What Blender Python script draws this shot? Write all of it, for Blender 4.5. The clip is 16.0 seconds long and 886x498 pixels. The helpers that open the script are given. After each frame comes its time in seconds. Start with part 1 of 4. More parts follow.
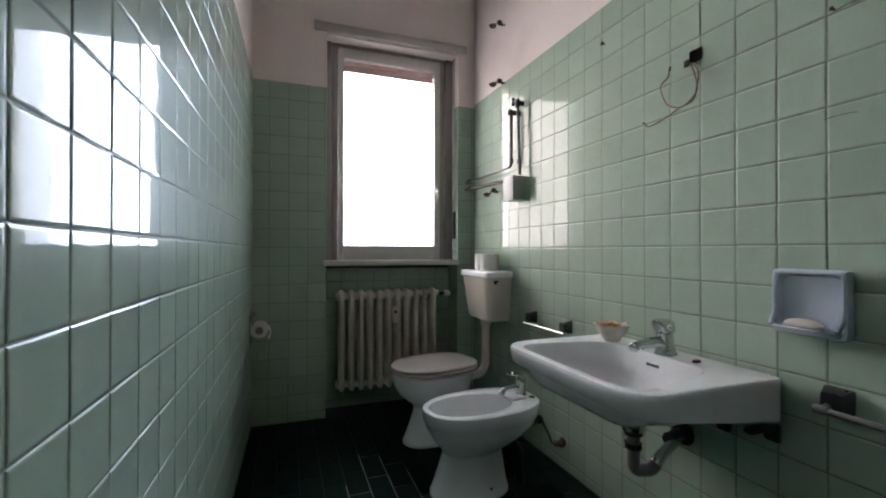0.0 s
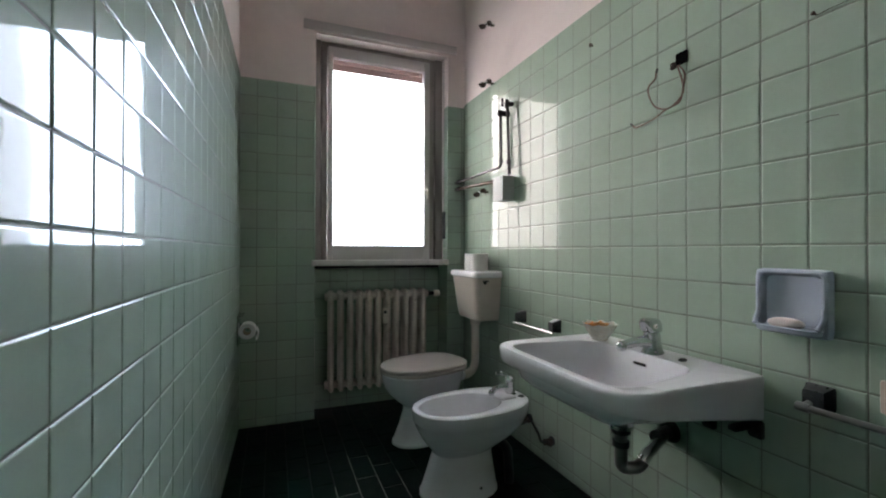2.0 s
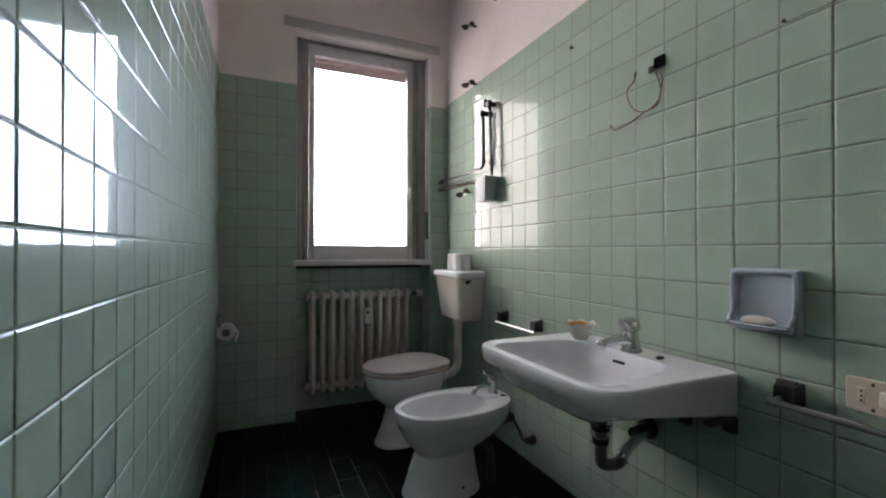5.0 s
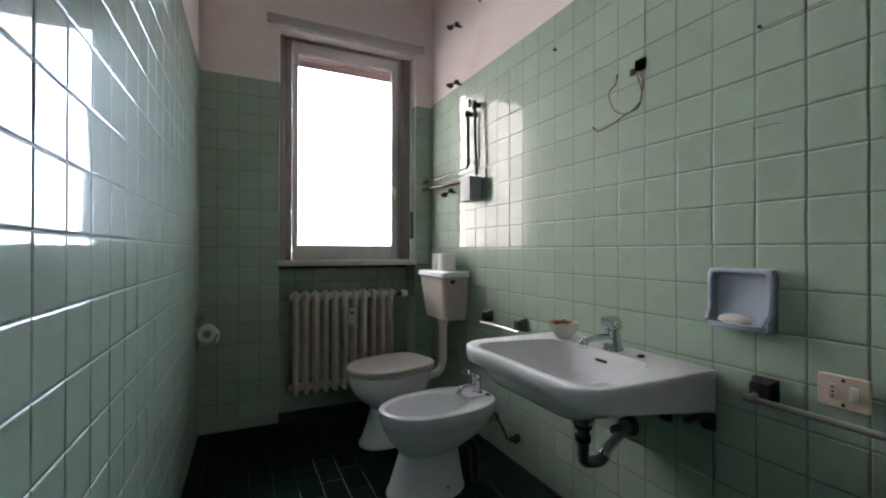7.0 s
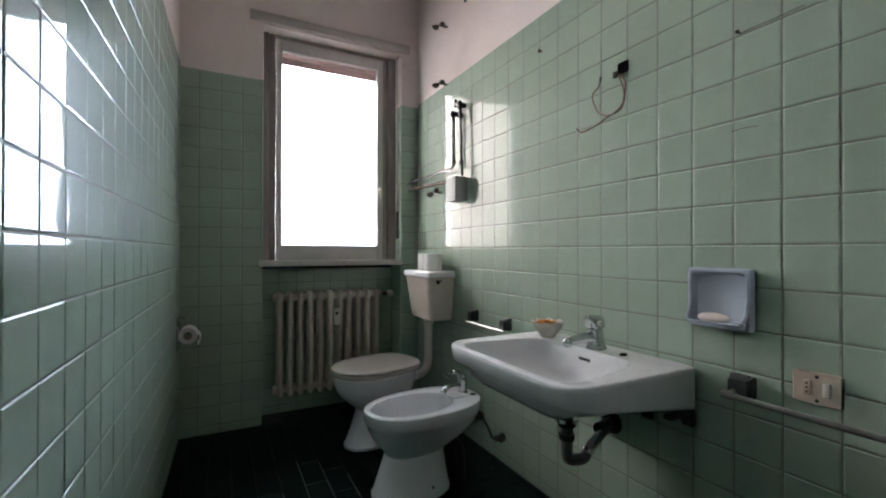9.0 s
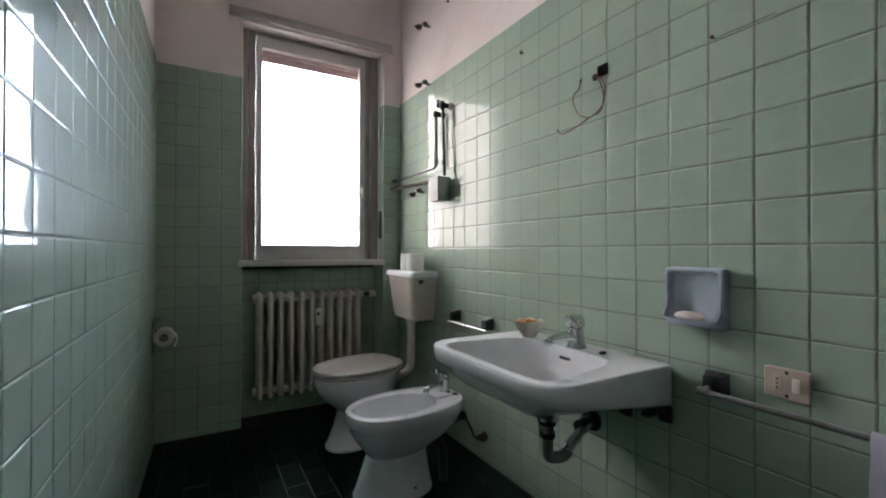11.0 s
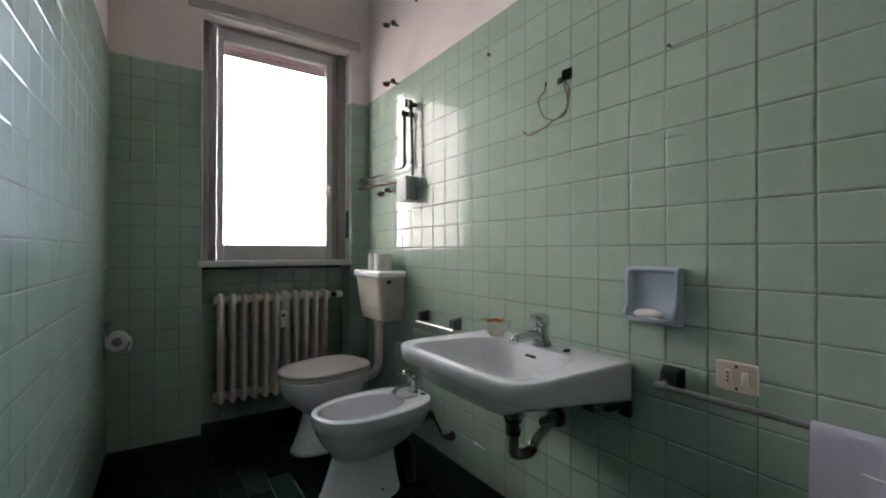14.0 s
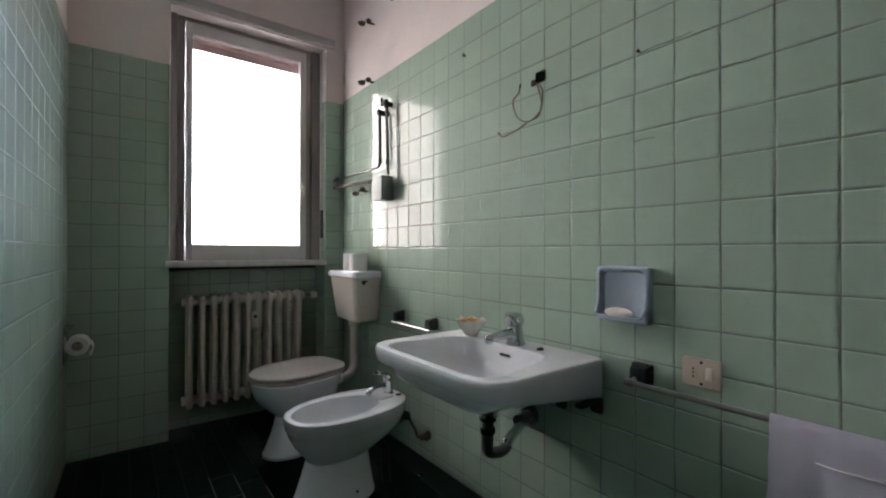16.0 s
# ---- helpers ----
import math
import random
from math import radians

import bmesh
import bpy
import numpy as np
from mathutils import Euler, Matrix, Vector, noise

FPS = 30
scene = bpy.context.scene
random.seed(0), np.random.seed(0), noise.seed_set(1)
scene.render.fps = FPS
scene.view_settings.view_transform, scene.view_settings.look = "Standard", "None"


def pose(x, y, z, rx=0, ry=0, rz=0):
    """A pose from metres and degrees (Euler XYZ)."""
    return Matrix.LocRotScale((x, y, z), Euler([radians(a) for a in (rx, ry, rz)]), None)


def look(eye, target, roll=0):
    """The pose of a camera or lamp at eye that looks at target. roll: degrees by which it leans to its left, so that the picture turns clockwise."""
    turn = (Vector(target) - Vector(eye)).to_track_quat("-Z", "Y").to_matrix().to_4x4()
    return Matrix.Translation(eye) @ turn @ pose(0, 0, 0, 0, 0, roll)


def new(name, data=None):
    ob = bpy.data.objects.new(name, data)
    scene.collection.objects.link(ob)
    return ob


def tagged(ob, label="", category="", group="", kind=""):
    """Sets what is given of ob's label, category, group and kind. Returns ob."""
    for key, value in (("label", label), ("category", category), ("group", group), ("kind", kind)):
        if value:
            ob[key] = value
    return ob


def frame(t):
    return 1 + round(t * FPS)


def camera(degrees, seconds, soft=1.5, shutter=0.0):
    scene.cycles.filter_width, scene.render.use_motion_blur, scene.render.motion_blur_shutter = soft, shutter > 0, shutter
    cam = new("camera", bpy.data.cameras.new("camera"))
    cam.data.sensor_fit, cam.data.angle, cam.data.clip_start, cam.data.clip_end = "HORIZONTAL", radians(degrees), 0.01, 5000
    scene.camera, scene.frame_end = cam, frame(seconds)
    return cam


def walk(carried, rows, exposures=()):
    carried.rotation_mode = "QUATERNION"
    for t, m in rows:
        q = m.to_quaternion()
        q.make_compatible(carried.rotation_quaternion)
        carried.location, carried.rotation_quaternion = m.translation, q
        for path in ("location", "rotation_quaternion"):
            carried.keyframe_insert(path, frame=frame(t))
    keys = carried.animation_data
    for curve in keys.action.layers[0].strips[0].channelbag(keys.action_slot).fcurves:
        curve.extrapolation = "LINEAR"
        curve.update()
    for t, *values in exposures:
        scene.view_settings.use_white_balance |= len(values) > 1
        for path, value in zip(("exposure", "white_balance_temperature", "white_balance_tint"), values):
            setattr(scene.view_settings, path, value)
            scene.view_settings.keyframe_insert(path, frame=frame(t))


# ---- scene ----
cam = camera(91.71, 16.0, soft=2.1)
# A slow pan on a stand: the lens sits a little in front of the upright axis that it turns about. Turn in degrees.
STAND, ARM, HEIGHT = (-0.0487, -0.0931), 0.105, 1.015
TURNS = [(0, -20.18), (0.5, -20.48), (1, -20.81), (1.5, -21.14), (2, -21.49), (2.5, -21.82), (3, -22.13), (3.5, -22.45), (4, -22.80), (6.5, -25.18), (7, -25.63), (7.5, -26.10), (8, -26.57), (8.5, -27.03), (9, -27.47), (11.5, -30.26), (12, -30.81), (12.5, -31.46), (13, -32.21), (13.5, -32.98), (14, -33.75), (14.5, -34.52), (15, -35.31), (15.5, -36.09), (16, -36.85)]
walk(cam, [(t, pose(STAND[0] - ARM * math.sin(radians(a)), STAND[1] + ARM * math.cos(radians(a)), HEIGHT, 90.29, -0.10, a)) for t, a in TURNS], exposures=[(0.0, 0.0), (16.0, 0.0)])

# ---- light ----
world = bpy.data.worlds.new("overcast_sky")
scene.world = world
world.use_nodes = True
wn = world.node_tree
sky = wn.nodes.new("ShaderNodeTexSky")
sky.sky_type, sky.sun_disc = "NISHITA", False
sky.sun_elevation, sky.sun_rotation = radians(50), radians(150)
sky.dust_density = 4.0
wn.links.new(sky.outputs[0], wn.nodes["Background"].inputs[0])
wn.nodes["Background"].inputs[1].default_value = 0.1
sun = new("sun", bpy.data.lights.new("sun", "SUN"))
sun.data.energy, sun.data.angle, sun.data.color = 0.6, radians(15), (1.0, 0.97, 0.93)
sun.matrix_world = look((3, -8, 12), (0, 0, 0))
SKY_GLOW = 43.0

# ---- plan, metres ----
XR = 1.211            # face of the tiles on the east wall
YB = 2.708            # face of the tiles on the window wall
XL, LEAN = -0.2553, radians(-1.39)   # west wall, a little out of square
YS = -2.0            # wall behind
CEIL = 2.95
TT = 0.007            # tile thickness
TOP = 2.018           # top of the tiling
WX0, WX1 = 0.222, 1.084   # window opening
SILL = 0.958


# ---- materials ----
def material(name, color, rough=0.5, metal=0.0, vary=0.08, scale=6.0, bump=0.0, bump_scale=60.0, rand=0.0, rough_var=0.0, spots=None, spot_amount=0.0, spot_scale=30.0, coat=0.0, wave=0.0, wave_scale=9.0, streak=1.0, ior=1.5, coat_rough=0.035):
    m = bpy.data.materials.new(name)
    m.use_nodes = True
    nt = m.node_tree
    nd, ln = nt.nodes, nt.links
    b = nd["Principled BSDF"]
    b.inputs["Roughness"].default_value, b.inputs["Metallic"].default_value = rough, metal
    b.inputs["IOR"].default_value = ior
    if coat:
        b.inputs["Coat Weight"].default_value, b.inputs["Coat Roughness"].default_value = coat, coat_rough
        b.inputs["Coat IOR"].default_value = 1.42
    geo = nd.new("ShaderNodeNewGeometry")
    mp = nd.new("ShaderNodeMapping")
    mp.inputs["Scale"].default_value = (1.0, 1.0, streak)
    ln.new(geo.outputs["Position"], mp.inputs["Vector"])

    def noise_tex(s, detail=4.0):
        n = nd.new("ShaderNodeTexNoise")
        n.inputs["Scale"].default_value, n.inputs["Detail"].default_value = s, detail
        ln.new(mp.outputs[0], n.inputs["Vector"])
        return n.outputs[0]

    def calc(op, a, c):
        n = nd.new("ShaderNodeMath")
        n.operation = op
        for i, v in enumerate((a, c)):
            if isinstance(v, (int, float)):
                n.inputs[i].default_value = v
            else:
                ln.new(v, n.inputs[i])
        return n.outputs[0]

    large = noise_tex(scale)
    fine = noise_tex(scale * 11.0)
    value = calc("ADD", calc("MULTIPLY", calc("SUBTRACT", large, 0.5), vary * 2.2), calc("MULTIPLY", calc("SUBTRACT", fine, 0.5), vary))
    if rand:
        info = nd.new("ShaderNodeObjectInfo")
        isl = geo.outputs["Random Per Island"]
        r = calc("FRACT", calc("ADD", info.outputs["Random"], isl), 0.0)
        value = calc("ADD", value, calc("MULTIPLY", calc("SUBTRACT", r, 0.5), rand * 2))
    value = calc("ADD", value, 1.0)
    col = nd.new("ShaderNodeVectorMath")
    col.operation = "SCALE"
    col.inputs[0].default_value = color
    ln.new(value, col.inputs["Scale"])
    out = col.outputs[0]
    if spots:
        ramp = nd.new("ShaderNodeMapRange")
        ln.new(noise_tex(spot_scale, 6.0), ramp.inputs[0])
        ramp.inputs[1].default_value, ramp.inputs[2].default_value = 0.56, 0.72
        ramp.inputs[3].default_value, ramp.inputs[4].default_value = 0.0, spot_amount
        mix = nd.new("ShaderNodeMix")
        mix.data_type = "RGBA"
        ln.new(ramp.outputs[0], mix.inputs[0])
        ln.new(out, mix.inputs[6])
        mix.inputs[7].default_value = (*spots, 1)
        out = mix.outputs[2]
    ln.new(out, b.inputs["Base Color"])
    if rough_var:
        ln.new(calc("ADD", rough - rough_var * 0.5, calc("MULTIPLY", noise_tex(scale * 3), rough_var)), b.inputs["Roughness"])
    last = None
    for amount, s, dist in ((bump, bump_scale, 0.002), (wave, wave_scale, 0.01)):
        if amount:
            bn = nd.new("ShaderNodeBump")
            bn.inputs["Strength"].default_value, bn.inputs["Distance"].default_value = amount, dist
            ln.new(noise_tex(s, 3.0 if s > 30 else 1.0), bn.inputs["Height"])
            if last:
                ln.new(last, bn.inputs["Normal"])
            last = bn.outputs[0]
    if last:
        ln.new(last, b.inputs["Normal"])
    return m


TILE = material("celadon_glaze", (0.325, 0.405, 0.325), 0.045, vary=0.05, scale=9, rand=0.05, wave=0.045, wave_scale=13, bump=0.006, bump_scale=140, rough_var=0.03, spots=(0.27, 0.355, 0.27), spot_amount=0.3, spot_scale=22, coat=0.3, coat_rough=0.30, ior=1.46)
GROUT = material("aged_grout", (0.16, 0.165, 0.14), 0.5, vary=0.3, scale=14, bump=0.4)
PLASTER = material("pinkish_plaster", (0.80, 0.70, 0.67), 0.85, vary=0.06, scale=2.5, bump=0.25, bump_scale=45, spots=(0.60, 0.51, 0.48), spot_amount=0.35, spot_scale=3)
CEILING = material("ceiling_paint", (0.76, 0.71, 0.68), 0.9, vary=0.05, scale=2, bump=0.2)
FLOOR = material("dark_green_floor_tile", (0.0007, 0.009, 0.0055), 0.5, vary=0.3, scale=8, rand=0.25, bump=0.1, rough_var=0.2, ior=1.15)
FLOOR_JOINT = material("floor_grout", (0.008, 0.014, 0.010), 0.9, vary=0.3, scale=20, bump=0.3)
# Pale, broken grout colour: window glare on the floor put into the paint.
GLARE_JOINT = material("glare_floor_grout", (0.15, 0.18, 0.145), 0.9, vary=0.35, scale=30, bump=0.3, spots=(0.01, 0.02, 0.013), spot_amount=1.0, spot_scale=16)
CERAMIC = material("white_ceramic", (0.87, 0.86, 0.89), 0.07, vary=0.03, scale=7, wave=0.03, wave_scale=12, spots=(0.78, 0.75, 0.74), spot_amount=0.25, spot_scale=12)
CREAM = material("cream_plastic", (0.66, 0.58, 0.51), 0.3, vary=0.05, scale=9, bump=0.05, spots=(0.5, 0.42, 0.35), spot_amount=0.3, spot_scale=9)
SEAT = material("seat_plastic", (0.62, 0.55, 0.51), 0.25, vary=0.04, scale=9, bump=0.03)
CHROME = material("worn_chrome", (0.62, 0.63, 0.65), 0.14, 1.0, vary=0.12, scale=30, rough_var=0.15)
DULL = material("dull_chrome", (0.22, 0.22, 0.215), 0.32, 0.9, vary=0.15, scale=30, rough_var=0.15)
DARK_METAL = material("tarnished_metal", (0.07, 0.07, 0.075), 0.3, 0.9, vary=0.3, scale=30, rough_var=0.2)
HOLE_BLACK = material("dark_hole", (0.004, 0.004, 0.004), 0.9, vary=0.2, scale=30, ior=1.1)
BLACK = material("black_rubber", (0.012, 0.012, 0.012), 0.5, vary=0.3, scale=30)
RUST = material("rusted_iron", (0.06, 0.04, 0.03), 0.7, 0.4, vary=0.5, scale=40, bump=0.4, bump_scale=200)
RADIATOR = material("radiator_enamel", (0.66, 0.585, 0.52), 0.35, vary=0.08, scale=12, bump=0.08, spots=(0.32, 0.25, 0.2), spot_amount=0.5, spot_scale=18)
MARBLE = material("marble_sill", (0.55, 0.51, 0.49), 0.55, vary=0.12, scale=10, spots=(0.42, 0.39, 0.38), spot_amount=0.6, spot_scale=14)
SASH = material("sash_paint", (0.55, 0.51, 0.50), 0.4, vary=0.08, scale=10, bump=0.1, spots=(0.35, 0.3, 0.28), spot_amount=0.4, spot_scale=20, streak=0.3)
BOARD = material("grey_board", (0.46, 0.42, 0.40), 0.6, vary=0.1, scale=10, bump=0.15, streak=3.0)
JAMB = material("weathered_jamb", (0.31, 0.27, 0.255), 0.6, vary=0.2, scale=12, bump=0.2, spots=(0.16, 0.13, 0.12), spot_amount=0.6, spot_scale=16, streak=0.15)
SHUTTER = material("brown_shutter", (0.16, 0.095, 0.08), 0.5, vary=0.1, scale=12, bump=0.1)
DISH = material("blue_grey_ceramic", (0.47, 0.52, 0.61), 0.08, vary=0.05, scale=12)
SOAP = material("soap", (0.86, 0.76, 0.71), 0.45, vary=0.05, scale=30)
PAPER = material("toilet_paper", (0.78, 0.77, 0.75), 0.95, vary=0.05, scale=40, bump=0.3, bump_scale=300)
TOWEL = material("lilac_towel", (0.57, 0.53, 0.63), 0.95, vary=0.08, scale=9, bump=0.4, bump_scale=1100)
PLATE = material("beige_plate", (0.56, 0.45, 0.37), 0.35, vary=0.05, scale=20)
BUTTON = material("button_plastic", (0.74, 0.68, 0.60), 0.3, vary=0.04, scale=30)
WIRE = material("old_wire", (0.12, 0.062, 0.045), 0.55, vary=0.3, scale=60)
GREY_BOX = material("grey_box", (0.42, 0.43, 0.41), 0.5, vary=0.08, scale=20)
GLAZED_BOWL = material("glazed_shell_bowl", (0.60, 0.58, 0.50), 0.15, vary=0.2, scale=40, spots=(0.45, 0.35, 0.2), spot_amount=0.6, spot_scale=45)
ORANGE = material("dried_petals", (0.55, 0.23, 0.06), 0.8, vary=0.4, scale=60)
CARD = material("cardboard", (0.30, 0.22, 0.15), 0.9, vary=0.1, scale=40)

GLASS = bpy.data.materials.new("window_glass")
GLASS.use_nodes = True
gb = GLASS.node_tree.nodes["Principled BSDF"]
gb.inputs["Base Color"].default_value = (1, 1, 1, 1)
gb.inputs["Roughness"].default_value, gb.inputs["Transmission Weight"].default_value, gb.inputs["IOR"].default_value = 0.0, 1.0, 1.45

GLOW = bpy.data.materials.new("white_sky")
GLOW.use_nodes = True
gn = GLOW.node_tree
em = gn.nodes.new("ShaderNodeEmission")
em.inputs[0].default_value, em.inputs[1].default_value = (0.955, 0.965, 1.035, 1), SKY_GLOW
gn.links.new(em.outputs[0], gn.nodes["Material Output"].inputs[0])
sky_place = gn.nodes.new("ShaderNodeNewGeometry")
sky_split = gn.nodes.new("ShaderNodeSeparateXYZ")
sky_ramp = gn.nodes.new("ShaderNodeMapRange")
sky_mix = gn.nodes.new("ShaderNodeMix")
sky_mix.data_type = "RGBA"
sky_ramp.inputs[1].default_value, sky_ramp.inputs[2].default_value = -0.5, 2.5
sky_mix.inputs[6].default_value, sky_mix.inputs[7].default_value = (1.04, 0.97, 0.95, 1), (0.76, 0.94, 1.22, 1)
gn.links.new(sky_place.outputs["Position"], sky_split.inputs[0])
gn.links.new(sky_split.outputs["X"], sky_ramp.inputs[0])
gn.links.new(sky_ramp.outputs[0], sky_mix.inputs[0])
gn.links.new(sky_mix.outputs[2], em.inputs[0])
# Dimmer glows, warm left and bluish right, for the added side panels.
LEFT_GLOW = GLOW.copy()
LEFT_GLOW.name = "left_glow_panel"
fe = [n for n in LEFT_GLOW.node_tree.nodes if n.type == "EMISSION"][0]
LEFT_GLOW.node_tree.links.remove(fe.inputs[0].links[0])
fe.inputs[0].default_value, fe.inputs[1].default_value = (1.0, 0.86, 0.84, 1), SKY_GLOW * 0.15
RIGHT_GLOW = LEFT_GLOW.copy()
RIGHT_GLOW.name = "right_glow_panel"
fe = [n for n in RIGHT_GLOW.node_tree.nodes if n.type == "EMISSION"][0]
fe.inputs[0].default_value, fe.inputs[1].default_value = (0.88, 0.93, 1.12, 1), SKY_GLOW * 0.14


# ---- mesh tools ----
def part(name, bm, mat, parent=None, label="", smooth=True, m=None):
    bmesh.ops.recalc_face_normals(bm, faces=bm.faces[:])
    me = bpy.data.meshes.new(name)
    bm.to_mesh(me)
    bm.free()
    me.materials.append(mat)
    if smooth:
        me.polygons.foreach_set("use_smooth", [True] * len(me.polygons))
        me.set_sharp_from_angle(angle=radians(38))
    ob = new(name, me)
    if parent is not None:
        ob.parent = parent
    if m is not None:
        ob.matrix_basis = m
    if label:
        ob["label"] = label
    return ob


def thing(name, place, label, category, group="", kind=""):
    return tagged(place_empty(name, place), label, category, group, kind)


def place_empty(name, place):
    e = new(name)
    e.empty_display_size = 0.05
    e.matrix_basis = place if isinstance(place, Matrix) else Matrix.Translation(place)
    return e


def box(bm, lo, hi, bevel=0.0, seg=2, m=None):
    t = Matrix.Translation([(a + b) / 2 for a, b in zip(lo, hi)]) @ Matrix.Diagonal([abs(b - a) for a, b in zip(lo, hi)] + [1])
    made = bmesh.ops.create_cube(bm, size=1, matrix=(m @ t) if m is not None else t)["verts"]
    if bevel:
        edges = list({e for v in made for e in v.link_edges})
        bmesh.ops.bevel(bm, geom=edges, offset=bevel, segments=seg, affect="EDGES", profile=0.5)
    return bm


def loft(bm, rings, cap0=True, cap1=True):
    vs = [[bm.verts.new(p) for p in r] for r in rings]
    n = len(rings[0])
    for a, b in zip(vs, vs[1:]):
        for i in range(n):
            bm.faces.new((a[i], a[(i + 1) % n], b[(i + 1) % n], b[i]))
    if cap0:
        bm.faces.new(vs[0][::-1])
    if cap1:
        bm.faces.new(vs[-1])
    return bm


def smooth_path(pts, steps=6):
    p = [Vector(q) for q in pts]
    p = [p[0] * 2 - p[1]] + p + [p[-1] * 2 - p[-2]]
    out = []
    for i in range(1, len(p) - 2):
        for k in range(steps):
            t = k / steps
            a, b, c, d = p[i - 1], p[i], p[i + 1], p[i + 2]
            out.append(0.5 * (2 * b + (c - a) * t + (2 * a - 5 * b + 4 * c - d) * t * t + (3 * b - a - 3 * c + d) * t ** 3))
    return out + [p[-2]]


def tube(bm, pts, r, n=12):
    pts = [Vector(p) for p in pts]
    radii = r if isinstance(r, (list, tuple)) else [r] * len(pts)
    rings, side = [], None
    for i, p in enumerate(pts):
        d = (pts[min(i + 1, len(pts) - 1)] - pts[max(i - 1, 0)]).normalized()
        if side is None:
            side = d.orthogonal().normalized()
        side = (side - d * side.dot(d)).normalized()
        up = d.cross(side)
        rings.append([p + (side * math.cos(a) + up * math.sin(a)) * radii[i] for a in [2 * math.pi * k / n for k in range(n)]])
    return loft(bm, rings)


def lathe(bm, profile, n=28, m=None, caps=True):
    m = m or Matrix()
    return loft(bm, [[m @ Vector((r * math.cos(a), r * math.sin(a), z)) for a in [2 * math.pi * k / n for k in range(n)]] for r, z in profile], caps, caps)


def bent(pts, radius, steps=6):
    """A polyline with its inner corners rounded."""
    p = [Vector(q) for q in pts]
    out = [p[0]]
    for a, b, c in zip(p, p[1:], p[2:]):
        u, v = (a - b).normalized(), (c - b).normalized()
        s, e = b + u * radius, b + v * radius
        for k in range(steps + 1):
            t = k / steps
            out.append(s * (1 - t) ** 2 + b * 2 * t * (1 - t) + e * t * t)
    return out + [p[-1]]


def oval(z, cx, hl, hw, n=48, ex=2.3, back=1.0):
    """Superellipse in the plane z; back widens the end at +x into a squarer one."""
    out = []
    for k in range(n):
        a = 2 * math.pi * k / n
        c, s = math.cos(a), math.sin(a)
        e = ex if c < 0 else ex * back
        out.append(Vector((cx + hl * math.copysign(abs(c) ** (2 / e), c), hw * math.copysign(abs(s) ** (2 / e), s), z)))
    return out


def rounded(corners, n=72):
    """Points at equal angles round the middle of a polygon given as (x, y, radius)."""
    pts = []
    k = len(corners)
    for i in range(k):
        b, r = Vector(corners[i][:2]), corners[i][2]
        u = (Vector(corners[i - 1][:2]) - b).normalized()
        v = (Vector(corners[(i + 1) % k][:2]) - b).normalized()
        for q in range(9):
            t = q / 8
            pts.append((b + u * r) * (1 - t) ** 2 + b * 2 * t * (1 - t) + (b + v * r) * t * t)
    c = sum(pts, Vector((0, 0))) / len(pts)
    out = []
    for i in range(n):
        a = 2 * math.pi * i / n
        d = Vector((math.cos(a), math.sin(a)))
        best = 0
        for p, q in zip(pts, pts[1:] + pts[:1]):
            e = q - p
            den = d.x * e.y - d.y * e.x
            if abs(den) < 1e-12:
                continue
            w = p - c
            s = (w.x * e.y - w.y * e.x) / den
            t = (w.x * d.y - w.y * d.x) / den
            if -1e-6 <= t <= 1 + 1e-6 and s > best:
                best = s
        out.append(c + d * best)
    return out


def blob(bm, center, size, n=2, jitter=0.0, seed=0):
    rnd = random.Random(seed)
    made = bmesh.ops.create_icosphere(bm, subdivisions=n, radius=1)["verts"]
    for v in made:
        k = 1 + rnd.uniform(-jitter, jitter)
        v.co = Vector(center) + Vector([a * s * k for a, s in zip(v.co, size)])
    return bm


# ---- large structure ----
def structure(name, boxes, mat, label, category, m=None):
    bm = bmesh.new()
    for lo, hi in boxes:
        box(bm, lo, hi)
    return tagged(part(name, bm, mat, smooth=False, m=m), label, category, kind="structure")


WYB = YB + TT         # bare wall behind the tiles
NICHE = 2.872
wall_north = structure("wall_north", [
    ((-0.6, WYB, 0), (WX0, 2.95, CEIL)),
    ((WX1 + TT, WYB, 0), (1.5, 2.95, CEIL)),
    ((WX0, NICHE + TT, 0), (WX1 + TT, 2.95, SILL - 0.058)),
    ((WX0 - 0.02, 2.951, SILL - 0.2), (WX1 + 0.03, 3.02, SILL + 0.01)),
    ((WX0, WYB, 2.342), (WX1 + TT, 2.95, CEIL))], PLASTER, "pinkish plastered window wall with pale green tiling below", "wall")
wall_east = structure("wall_east", [((XR + TT, YS - 0.2, 0), (XR + 0.2, WYB, CEIL))], PLASTER, "plastered side wall tiled in pale green to head height", "wall")
LEFT = Matrix.Rotation(LEAN, 4, "Z") @ Matrix.Translation((XL, 0, 0))
wall_west = structure("wall_west", [((-0.2, YS - 0.2, 0), (-TT, WYB + 0.005, CEIL))], PLASTER, "plastered side wall tiled in glossy pale green", "wall", LEFT)
wall_south = structure("wall_south", [((-0.6, YS - 0.2, 0), (XR + TT, YS, CEIL))], PLASTER, "plastered end wall tiled in pale green to head height", "wall")
floor = structure("floor", [((-0.8, YS - 0.3, -0.2), (1.6, 3.05, -0.004))], FLOOR_JOINT, "dark green tiled floor with joints painted pale where glare falls", "floor")
ceiling = structure("ceiling", [((-0.8, YS - 0.3, CEIL), (1.6, 3.05, CEIL + 0.15))], CEILING, "off-white painted ceiling", "ceiling")
bm = bmesh.new()
box(bm, (-16, 7.0, -1.2), (17, 7.02, 5.4))
tagged(part("backdrop", bm, GLOW, smooth=False), "blank white overcast sky behind the window", "sky", kind="structure")
